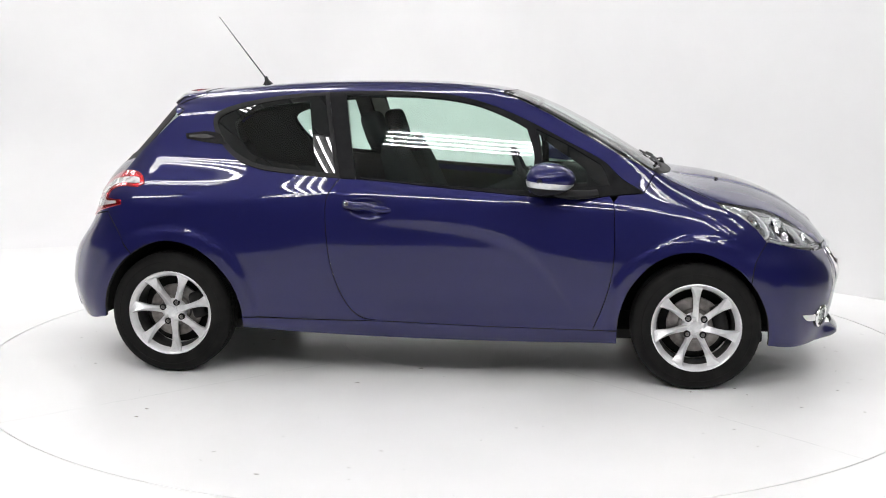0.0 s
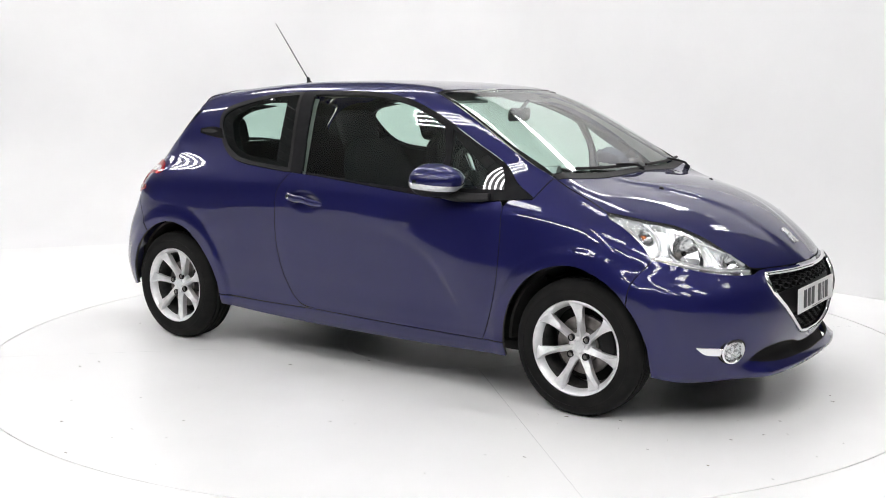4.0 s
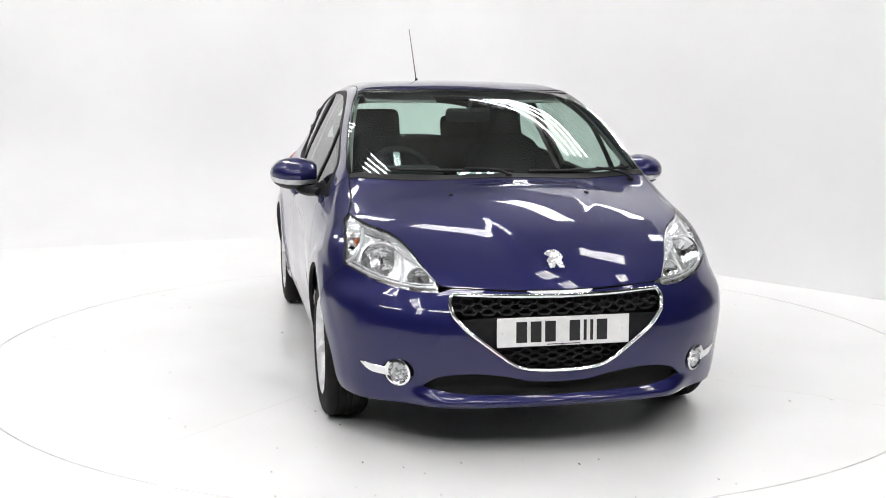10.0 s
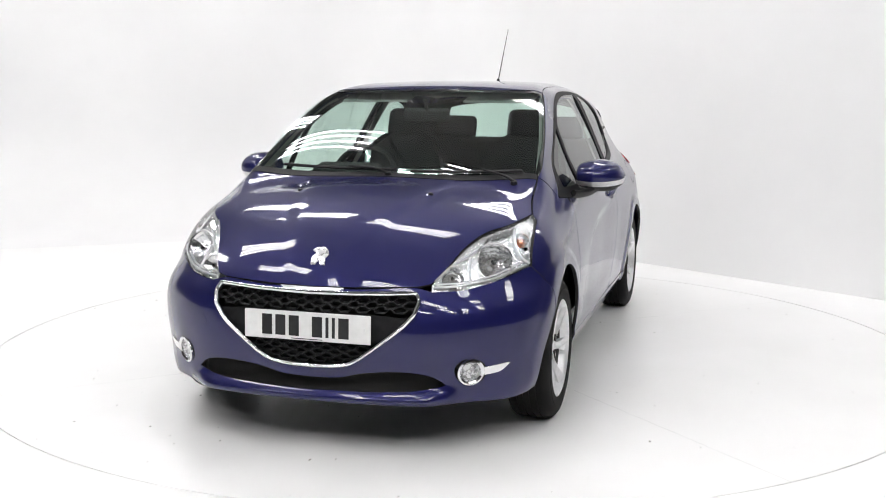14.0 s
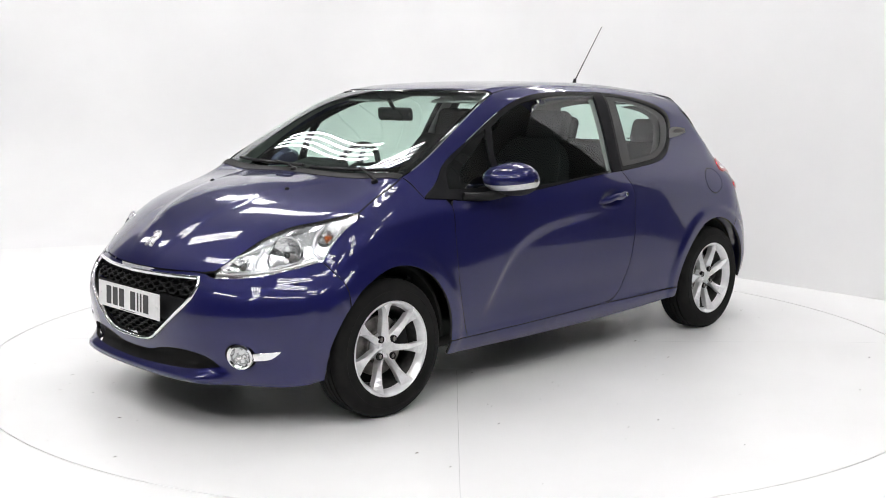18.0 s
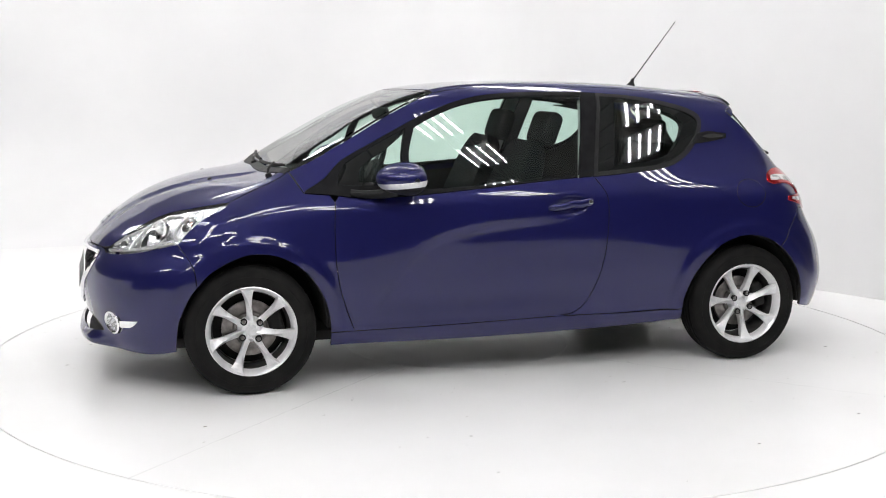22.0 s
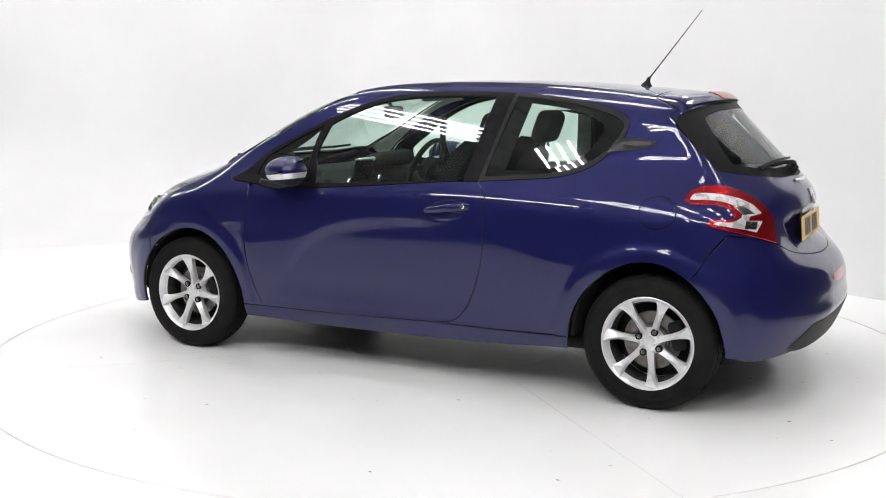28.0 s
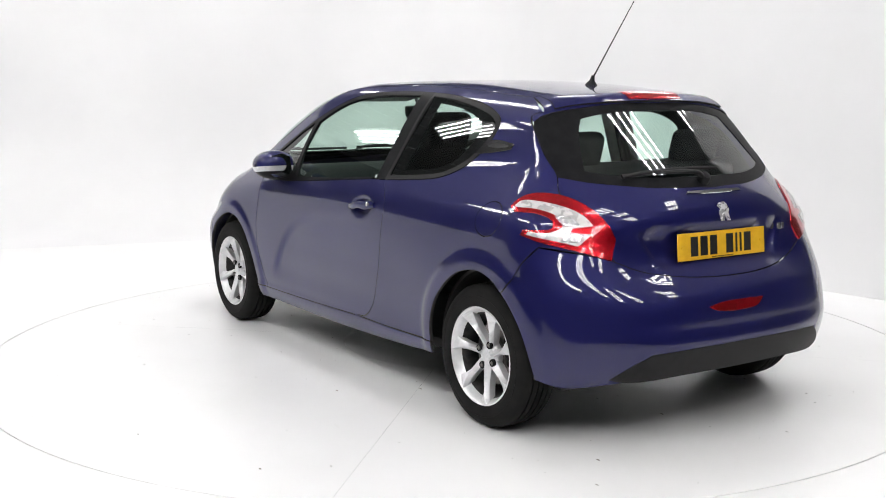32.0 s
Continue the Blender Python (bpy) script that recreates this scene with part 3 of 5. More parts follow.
def build_room():
    # floor round the turntable, as a ring that widens into a square
    n = 128
    inner = [(RIM * math.cos(a), RIM * math.sin(a), 0) for a in (2 * math.pi * i / n for i in range(n))]
    outer = []
    for i in range(n):
        a = 2 * math.pi * i / n
        c, s = math.cos(a), math.sin(a)
        k = 8.6 / max(abs(c), abs(s))
        outer.append((min(max(c * k, -6.95), 5.2), max(s * k, -6.9), 0))
    low = [(x, y, -0.06) for x, y, z in inner]
    verts = inner + outer + low
    faces = [(i, n + i, n + (i + 1) % n, (i + 1) % n) for i in range(n)] + [(i, (i + 1) % n, 2 * n + (i + 1) % n, 2 * n + i) for i in range(n)]
    tagged(plain("floor", verts, faces, FLOOR), "white painted studio floor round a turntable", "floor", kind="structure")
    hall = [(-13.2, -15.2, -0.012), (13.2, -15.2, -0.012), (13.2, 13.2, -0.012), (-13.2, 13.2, -0.012)]
    tagged(plain("hall_floor", hall, [(0, 1, 2, 3)], CONCRETE), "dark grey concrete hall floor", "floor", kind="structure")
    # walls: a tall cove behind on the one side, a straight wall close by on the other, plain walls behind the camera
    def wall(name, a, b, h, label, th=0.12):
        ax, ay = a
        bx, by = b
        L = math.hypot(bx - ax, by - ay)
        nx, ny = (by - ay) / L, -(bx - ax) / L
        prof = [(0.0, 0.0), (0.0, h), (-th, h), (-th, -0.05)]
        steps = 12
        rows = [[(ax + (bx - ax) * s / steps + nx * d, ay + (by - ay) * s / steps + ny * d, z + 0.004) for d, z in prof] for s in range(steps + 1)]
        v, f = grid_sheet(rows)
        ob = plain(name, v, f, HALL)
        return tagged(ob, label, "wall", kind="structure")
    # the cove wall runs from the left round behind the turntable in one sweep and turns into the close wall
    ring = [(-7.6 + 8.6 * k / 10 * 0.70, 3.05 + 3.37 * k / 10 * 0.70) for k in range(3, 11)]
    # the first four points are unseen, added to brighten the car's flank
    ring = [(-6.9, -3.2), (-6.9, -1.0), (-6.8, 1.2), (-6.5, 2.9)] + ring[1:] + [(-0.98, 5.60), (-0.40, 5.56), (0.05, 5.25)] + [(0.05 + (6.0 - 0.05) * k / 12, 4.38 - (4.38 + 2.23) * k / 12) for k in range(2, 8)]
    ring = bend(ring, 0.25)
    steps, rows = len(ring), []
    for i, (x, y) in enumerate(ring):
        t = ring[min(i + 1, steps - 1)] - ring[max(i - 1, 0)]
        nx, ny = t[1] / np.hypot(*t), -t[0] / np.hypot(*t)
        r = 1.1 * (1 - float(step(-1.2, 0.6, x)))
        r = max(r, 0.004)
        # out of view on the left the wall drops to a low white reflector, added
        top = 1.20 + 2.20 * float(step(-6.3, -5.2, x))
        r = min(r, 0.5 * top)
        prof = [(r * (1 - math.sin(q)), r * (1 - math.cos(q))) for q in (math.pi / 2 * j / 10 for j in range(11))] + [(0.0, 0.55 * top), (0.0, top), (-0.12, top), (-0.12, -0.05)]
        rows.append([(x + nx * d, y + ny * d, z + 0.0006) for d, z in prof])
    tagged(plain("wall_north", *grid_sheet(rows), WALL, smooth=True), "smooth white studio cove wall with an added low reflector", "wall", kind="structure")
    # the dark hall in which the white set stands
    for name, p, q in (("wall_south", (13.0, -15.0), (-13.0, -15.0)), ("wall_west", (-13.0, -15.0), (-13.0, 13.0)), ("wall_far_north", (-13.0, 13.0), (13.0, 13.0)), ("wall_far_east", (13.0, 13.0), (13.0, -15.0))):
        wall(name, p, q, CEIL, "dark grey sheet-metal hall wall")
    prof = []
    for k in range(-27, 27):
        prof += [(k * 0.5, CEIL), (k * 0.5 + 0.458, CEIL), (k * 0.5 + 0.459, CEIL + 0.14), (k * 0.5 + 0.498, CEIL + 0.14)]
    tagged(plain("ceiling", *grid_sheet([[(x, y, z) for x, z in prof] for y in (-15.2, 13.2)]), CEILING), "dark grey sheet-metal ceiling", "ceiling", kind="structure")
    # the turntable: a drum below, four sectors and a hub plate on it, with thin joints
    table = new("turntable")
    tagged(table, "round white-painted turntable with scuffed surface", "turntable")
    part("drum", lathe([(0.0, -0.010), (RIM - 0.012, -0.010), (RIM - 0.012, -0.009), (RIM - 0.012, -0.06)], 96, "z"), UNDER, table, smooth=False)
    r0, r1, gap = 0.62, RIM - 0.008, 0.0003
    for q in range(4):
        bm = bmesh.new()
        a0 = math.pi / 4 + q * math.pi / 2
        rows = []
        for r, z in ((r0 + gap, -0.009), (r0 + gap, -0.001), (r0 + gap + 0.001, 0.0), (1.2, 0.0), (1.9, 0.0), (r1 - 0.002, 0.0), (r1, -0.002), (r1, -0.009)):
            d = gap / r
            rows.append([bm.verts.new((r * math.cos(a0 + d + (math.pi / 2 - 2 * d) * k / 32), r * math.sin(a0 + d + (math.pi / 2 - 2 * d) * k / 32), z)) for k in range(33)])
        for u, v in zip(rows[:-1], rows[1:]):
            for k in range(32):
                bm.faces.new((u[k], v[k], v[k + 1], u[k + 1]))
        part("deck_sector", bm, FLOOR, table, smooth=False)
    part("hub_plate", lathe([(0.0, 0.0), (r0 - gap - 0.001, 0.0), (r0 - gap, -0.001), (r0 - gap, -0.009)], 64, "z"), FLOOR, table, smooth=False)
    # grit and flakes carried round on the deck
    rng = random.Random(5)
    bm = bmesh.new()
    for k in range(150):
        r, a = 0.5 + 1.95 * rng.random() ** 0.7, rng.random() * 6.283
        x, y, s, t = r * math.cos(a), r * math.sin(a), 0.0025 + 0.006 * rng.random() ** 3, rng.random() * 6.283
        vs = [bm.verts.new((x + s * (1 + rng.random()) * math.cos(t + w), y + s * math.sin(t + w) * (0.3 + 0.5 * rng.random()), 0.0006 + 0.001 * rng.random())) for w in (0, 1.3, 2.5, 3.9, 5.1)]
        bm.faces.new(vs)
    tagged(part("grit", bm, GRIT, table, smooth=False), kind="stuff")
    return table


CEIL, LAMP_Z = 6.2, 5.0


def strip_light(length):
    """A hanging fluorescent fitting: a tray with four tubes, along x, its tubes at z = 0."""
    e = new("strip_light")
    tagged(e, "ceiling light fitting with four bright fluorescent tubes", "light", "ceiling strip lights")
    for sx in (-1, 1):
        part("rod", tube([(sx * length * 0.4, 0, 0.06), (sx * length * 0.4, 0, CEIL - LAMP_Z)], 0.008, 6), STEEL, e)
    part("tray", box_bm((length + 0.06, 0.52, 0.03), (0, 0, 0.06), 0.004, 1), SHADE, e)
    for i in range(4):
        y = (i - 1.5) * 0.125
        piece = part("tube", lathe([(0.0, -length / 2), (0.017, -length / 2), (0.017, length / 2), (0.0, length / 2)], 8, "x"), TUBE, e)
        piece.location = (0, y, 0)
    return e


SHADE = vary(material("grey_light_tray", rough=0.5), (0.05, 0.05, 0.05), (0.08, 0.08, 0.08), 5)
# ---- the car ----
S, T, FR, RR = (lambda *q: [*on_form("s", q)]), (lambda *q: [*on_form("t", q)]), (lambda *q: [*on_form("f", q)]), (lambda *q: [*on_form("r", q)])
CYL_F, CYL_R, BARREL = Round(0.9, 1), Round(-0.9, -1), Barrel(0.55)
SLANT = Flat((0, 1, 0), (-0.64, 0, 0.77), (-0.77, 0, -0.64))
SLANT_R = Flat((0, 1, 0), (0.70, 0, 0.71), (0.71, 0, -0.70))
car = new("car")
tagged(car, "dark blue metallic three-door hatchback with silver alloy wheels", "car")

# shared lines on the left side
DOOR_FRONT = S((0.874, 0.945), (0.875, 0.880), (0.882, 0.75), (0.880, 0.612), (0.865, 0.501), (0.834, 0.387), (0.790, 0.272))
DOOR_BOTTOM = S((0.790, 0.272), (0.343, 0.276), (-0.203, 0.288))
DOOR_REAR = S((-0.203, 0.288), (-0.312, 0.303), (-0.366, 0.342), (-0.418, 0.426), (-0.463, 0.565), (-0.481, 0.702), (-0.485, 0.862), (-0.472, 0.901), (-0.424, 0.970))
BELT = S((-0.424, 0.970), (-0.30, 0.965), (-0.160, 0.954), (0.112, 0.930), (0.381, 0.908), (0.569, 0.896), (0.719, 0.893), (0.80, 0.898), (0.874, 0.908))
WIN_TOP = S((1.005, 0.928), (0.915, 0.980), (0.831, 1.057), (0.655, 1.150), (0.519, 1.220), (0.383, 1.282), (0.245, 1.331), (0.106, 1.362), (-0.034, 1.376), (-0.175, 1.382), (-0.339, 1.382), (-0.475, 1.379))
QWIN = S((-0.475, 1.379), (-0.701, 1.364), (-0.896, 1.335), (-1.033, 1.297), (-1.088, 1.262), (-1.092, 1.225), (-1.066, 1.162), (-0.993, 1.082), (-0.921, 1.037), (-0.822, 1.006), (-0.602, 0.983), (-0.424, 0.970))
ARCH_F = S((0.905, 0.205), (0.905, 0.29), (0.915, 0.365), (0.955, 0.475), (1.044, 0.585), (1.151, 0.642), (1.262, 0.654), (1.342, 0.634), (1.453, 0.573), (1.506, 0.515))
ARCH_F2 = S((1.506, 0.515), (1.540, 0.467), (1.588, 0.357), (1.600, 0.27), (1.600, 0.215))
ARCH_R = S((-0.902, 0.235), (-0.911, 0.351), (-0.953, 0.461), (-1.030, 0.557), (-1.134, 0.632), (-1.266, 0.660), (-1.373, 0.638), (-1.445, 0.595))
ARCH_R2 = S((-1.445, 0.595), (-1.484, 0.561), (-1.555, 0.466), (-1.593, 0.357), (-1.603, 0.27))
SILL = S((-0.902, 0.235), (-0.6, 0.216), (-0.2, 0.203), (0.345, 0.198), (0.905, 0.205))
SHUT_F = S((1.506, 0.515), (1.520, 0.60), (1.582, 0.700))
SHUT_R = S((-1.445, 0.595), (-1.490, 0.65), (-1.530, 0.72), (-1.585, 0.79))
COWL = T((1.072, 0.690))
ROOF_EDGE = T((0.345, 0.556), (0.2, 0.535), (-0.06, 0.512), (-0.48, 0.505), (-0.76, 0.50), (-1.04, 0.492), (-1.17, 0.485))
WS_EDGE = T((1.072, 0.690), (0.98, 0.690), (0.85, 0.672), (0.70, 0.645), (0.52, 0.605), (0.345, 0.556))
BONNET_EDGE = T((1.072, 0.690), (1.137, 0.692), (1.25, 0.702), (1.35, 0.726))
LIGHT_TOP = [*T((1.35, 0.726), (1.436, 0.700), (1.512, 0.660), (1.602, 0.591), (1.703, 0.537), (1.809, 0.492)), *FR((0.452, 0.660))]
LIGHT_LOW = FR((0.452, 0.660), (0.461, 0.634), (0.553, 0.637), (0.64, 0.652), (0.708, 0.674), (0.772, 0.704))
LIGHT_BACK = S((1.582, 0.700), (1.530, 0.762), (1.448, 0.822), (1.35, 0.868))
GATE_SIDE = [*RR((0.545, 1.300)), *S((-1.262, 1.285)), *S((-1.341, 1.205), (-1.420, 1.125), (-1.488, 1.060), (-1.540, 0.985)), *RR((0.60, 0.900), (0.56, 0.80), (0.545, 0.735))]
GATE_LOW = RR((0.545, 0.735), (0.442, 0.694), (0.282, 0.667), (0.12, 0.656), (0.0, 0.654))


FLAP = ring_of(S(*[(-1.289 + 0.082 * math.cos(a), 0.872 + 0.070 * math.sin(a)) for a in (2 * math.pi * k / 20 for k in range(21))]))


def body_panels():
    lr = (car, car)
    door = pair("door", skin(SIDE, ring_of(DOOR_FRONT[1:], DOOR_BOTTOM, DOOR_REAR, BELT), spacing=0.021), PAINT, lr, "dark blue door with a scooped lower crease")
    pair("front_wing", skin(SIDE, ring_of(BONNET_EDGE[::-1], [COWL[0], *S((1.012, 0.918))], [*S((1.012, 0.918), (0.874, 0.908))], DOOR_FRONT[1:], [DOOR_FRONT[-1], *S((0.905, 0.275))],
         [*S((0.905, 0.275)), *ARCH_F[1:]], SHUT_F, LIGHT_BACK), spacing=0.02), PAINT, lr)
    pair("sill", skin(SIDE, ring_of(SILL, [SILL[-1], *S((0.905, 0.272))], [*S((0.905, 0.272)), *DOOR_BOTTOM], [DOOR_BOTTOM[-1], *S((-0.55, 0.286))], [*S((-0.55, 0.286), (-0.905, 0.290))], [*S((-0.905, 0.290)), SILL[0]])), PAINT, lr)
    quarter = ring_of([*S((-0.905, 0.290)), *S((-0.55, 0.286)), DOOR_BOTTOM[-1]], DOOR_REAR, QWIN[::-1], WIN_TOP[::-1], [WIN_TOP[0], *S((1.012, 0.918))], [*S((1.012, 0.918)), COWL[0]],
                      WS_EDGE, ROOF_EDGE, [ROOF_EDGE[-1], GATE_SIDE[0]], GATE_SIDE, [GATE_SIDE[-1], *RR((0.62, 0.757)), SHUT_R[-1]], SHUT_R[::-1], ARCH_R[::-1][:-1] + S((-0.905, 0.290)))
    hang("side_panel", skin(BARREL, quarter, [FLAP], spacing=0.02), PAINT, car)
    hang("side_panel", skin(BARREL, quarter, spacing=0.02), PAINT, car, "", True)
    bonnet = ring_of([*T((1.155, 0.0), (1.15, 0.35)), *T((1.072, 0.690))], BONNET_EDGE, LIGHT_TOP, [LIGHT_TOP[-1], *FR((0.41, 0.652), (0.2, 0.647), (0.0, 0.644))])
    hang("bonnet", skin(SLANT, both_halves(bonnet), spacing=0.025), PAINT, car)
    bumper = ring_of(FR((0.0, 0.640), (0.2, 0.643), (0.41, 0.648), (0.461, 0.632)), LIGHT_LOW[1:], SHUT_F[::-1], ARCH_F2, [ARCH_F2[-1], *S((1.70, 0.200)), *FR((0.52, 0.203), (0.25, 0.207), (0.0, 0.207))])
    grille = both_halves(ring_of(FR((0.0, 0.622), (0.2, 0.624), (0.404, 0.626)), FR((0.404, 0.626), (0.419, 0.600), (0.409, 0.552)), FR((0.409, 0.552), (0.376, 0.515), (0.348, 0.490), (0.212, 0.386)), FR((0.212, 0.386), (0.165, 0.360), (0.09, 0.346), (0.0, 0.343))))
    low = both_halves(ring_of(FR((0.0, 0.290), (0.12, 0.296), (0.21, 0.318), (0.36, 0.330), (0.474, 0.311), (0.520, 0.278)), FR((0.520, 0.278), (0.40, 0.262), (0.0, 0.252))))
    fogs = [np.array([*FR(*[(s * 0.607 + 0.052 * math.cos(a), 0.328 + 0.052 * math.sin(a)) for a in (2 * math.pi * k / 24 for k in range(24))])]) for s in (1, -1)]
    hang("front_bumper", skin(CYL_F, both_halves(bumper), [grille, low, *fogs], spacing=0.02), PAINT, car)
    roof = ring_of([*T((0.385, 0.0), (0.38, 0.3)), ROOF_EDGE[0]], ROOF_EDGE, [ROOF_EDGE[-1], *T((-1.19, 0.25), (-1.195, 0.0))])
    hang("roof", skin(TOP, both_halves(roof), spacing=0.05), PAINT, car)
    gate = ring_of([*T((-1.195, 0.0), (-1.19, 0.25)), ROOF_EDGE[-1]], [ROOF_EDGE[-1], GATE_SIDE[0]], GATE_SIDE, GATE_LOW)
    hang("tailgate", skin(SLANT_R, both_halves(gate), [both_halves(REAR_GLASS)], spacing=0.02), PAINT, car)
    bumper_r = ring_of(GATE_LOW[::-1], [GATE_LOW[0], *RR((0.62, 0.757)), SHUT_R[-1]], SHUT_R[::-1], ARCH_R2, [ARCH_R2[-1], *S((-1.70, 0.250)), *RR((0.55, 0.275), (0.25, 0.288), (0.0, 0.288))])
    hang("rear_bumper", skin(CYL_R, both_halves(bumper_r), spacing=0.02), PAINT, car)
    return door


REAR_GLASS = ring_of([*RR((0.0, 1.338), (0.3, 1.328)), *RR((0.515, 1.300))], [*RR((0.515, 1.300)), *S((-1.292, 1.250)), *S((-1.365, 1.178), (-1.44, 1.105), (-1.492, 1.050))], [*S((-1.492, 1.050)), *RR((0.50, 1.026), (0.278, 1.006), (0.0, 0.998))])
REAR_CLEAR = ring_of([*RR((0.0, 1.305), (0.3, 1.297)), *RR((0.42, 1.275))], [*RR((0.42, 1.275), (0.465, 1.20), (0.50, 1.12), (0.515, 1.075))], [*RR((0.515, 1.075), (0.45, 1.060), (0.278, 1.046), (0.0, 1.040))])


def glazing(door):
    lr = (car, car)
    frame = ring_of(WIN_TOP[:-1] + S((-0.432, 1.381)), [*S((-0.432, 1.381), (-0.350, 0.966))], BELT[1:-1], [*S((0.80, 0.898), (0.874, 0.908), (1.008, 0.919))], [*S((1.008, 0.919)), WIN_TOP[0]])
    glass = ring_of([*S((0.478, 0.925), (0.495, 1.011), (0.502, 1.085), (0.462, 1.213))], [*S((0.462, 1.213), (0.383, 1.254), (0.245, 1.309), (0.107, 1.340), (-0.033, 1.355), (-0.173, 1.361), (-0.435, 1.362))], [*S((-0.435, 1.362), (-0.345, 0.978))], [*S((-0.345, 0.978), (0.073, 0.945), (0.478, 0.925))])
    tri_g = ring_of([*S((0.855, 0.952), (0.70, 0.947), (0.535, 0.948))], [*S((0.535, 0.948), (0.535, 1.07), (0.506, 1.208))], [*S((0.506, 1.208), (0.655, 1.136), (0.815, 1.045))], [*S((0.815, 1.045), (0.842, 1.0), (0.855, 0.952))])
    tri_in = ring_of([*S((0.752, 0.965), (0.66, 0.960), (0.545, 0.962))], [*S((0.545, 0.962), (0.543, 1.07), (0.520, 1.184))], [*S((0.520, 1.184), (0.604, 1.120), (0.70, 1.058), (0.744, 1.020), (0.752, 0.965))])
    pair("window_frame", skin(SIDE, frame, [glass, tri_g], proud=0.002, gap=0.001), SATIN_BLACK, lr, "satin black door window frame")
    pair("door_window", skin(SIDE, glass, spacing=0.03, proud=-0.004, gap=-0.006, flange=0, fair=2), GLASS, lr, "green-tinted side window")
    pair("quarter_light", skin(SIDE, tri_in, proud=-0.004, gap=-0.002, flange=0), GLASS, lr)
    pair("quarter_light_border", skin(SIDE, tri_g, [tri_in], proud=-0.004, gap=-0.002, spacing=0.02, flange=0), FRIT, lr, "black edge of the fixed front side window")
    pillar = ring_of([*S((-0.432, 1.381), (-0.475, 1.379), (-0.517, 1.376))], [*S((-0.517, 1.376), (-0.424, 0.972))], [*S((-0.424, 0.972), (-0.350, 0.966))], [*S((-0.350, 0.966), (-0.432, 1.381))])
    pair("b_pillar_cover", skin(SIDE, pillar, proud=0.002, gap=0.001), SATIN_BLACK, lr, "satin black pillar cover")
    q_out = ring_of(QWIN[:5][:0] + [*S((-0.519, 1.376))] + QWIN[1:], [*S((-0.424, 0.970), (-0.519, 1.376))])
    q_glass = ring_of([*S((-0.535, 1.359), (-0.699, 1.345), (-0.893, 1.313), (-1.030, 1.272), (-1.069, 1.240), (-1.060, 1.195), (-0.979, 1.100), (-0.908, 1.057), (-0.818, 1.026), (-0.603, 1.003), (-0.450, 0.992))], [*S((-0.450, 0.992), (-0.535, 1.359))])
    q_in = ring_of([*S((-0.610, 1.333), (-0.72, 1.322), (-0.86, 1.296), (-0.955, 1.258))], [*S((-0.955, 1.258), (-0.985, 1.225), (-0.960, 1.165), (-0.915, 1.105), (-0.865, 1.068))], [*S((-0.865, 1.068), (-0.79, 1.044), (-0.65, 1.028), (-0.545, 1.020))], [*S((-0.545, 1.020), (-0.610, 1.333))])
    pair("quarter_window_print", skin(SIDE, q_glass, [q_in], spacing=0.03, proud=-0.004, gap=-0.003, flange=0, fair=2), FRIT, lr, "black printed edge of the rear side window")
    pair("quarter_window_surround", skin(SIDE, q_out, [q_glass], proud=0.003, gap=0.001), BLACK, lr)
    pair("quarter_window", skin(SIDE, q_in, spacing=0.03, proud=-0.004, gap=-0.002, flange=0, fair=2), GLASS_DARK, lr, "tinted rear quarter window")
    ws = ring_of([*T((1.155, 0.0), (1.15, 0.35)), *T((1.072, 0.690))], WS_EDGE, [WS_EDGE[-1], *T((0.38, 0.3), (0.385, 0.0))])
    ws_in = ring_of([*T((1.125, 0.0), (1.12, 0.35)), *T((1.055, 0.676))], [*T((1.055, 0.676), (0.85, 0.660), (0.70, 0.634), (0.52, 0.594), (0.38, 0.550))], [*T((0.38, 0.550), (0.410, 0.3), (0.418, 0.0))])
    hang("windscreen_surround", skin(SLANT, both_halves(ws), [both_halves(ws_in)], spacing=0.018, proud=-0.002, gap=0.002, flange=0.004), FRIT, car)
    hang("windscreen", skin(SLANT, both_halves(ws_in), spacing=0.03, proud=-0.003, gap=-0.006, flange=0, fair=4), GLASS, car, "raked windscreen mirroring the ceiling lights")
    hang("rear_window_border", skin(SLANT_R, both_halves(REAR_GLASS), [both_halves(REAR_CLEAR)], spacing=0.016, proud=-0.003, gap=0.001, flange=0.004, fair=4), SATIN_BLACK, car)
    hang("rear_window", skin(SLANT_R, both_halves(REAR_CLEAR), spacing=0.03, proud=-0.005, gap=-0.006, flange=0, fair=2), GLASS_DARK, car, "tinted rear window")


def spot(view, a, b):
    p = on_form(view, [(a, b)])
    return Vector(p[0]), Vector(normal_at(p)[0])


def facing(p, n, up=(0, 0, 1)):
    """A pose at p whose z axis is n and whose y axis is nearest to up."""
    z = Vector(n).normalized()
    x = Vector(up).cross(z).normalized()
    return Matrix.Translation(p) @ Matrix((x, z.cross(x), z)).transposed().to_4x4()


def place(ob, m):
    ob.matrix_local = m
    return ob


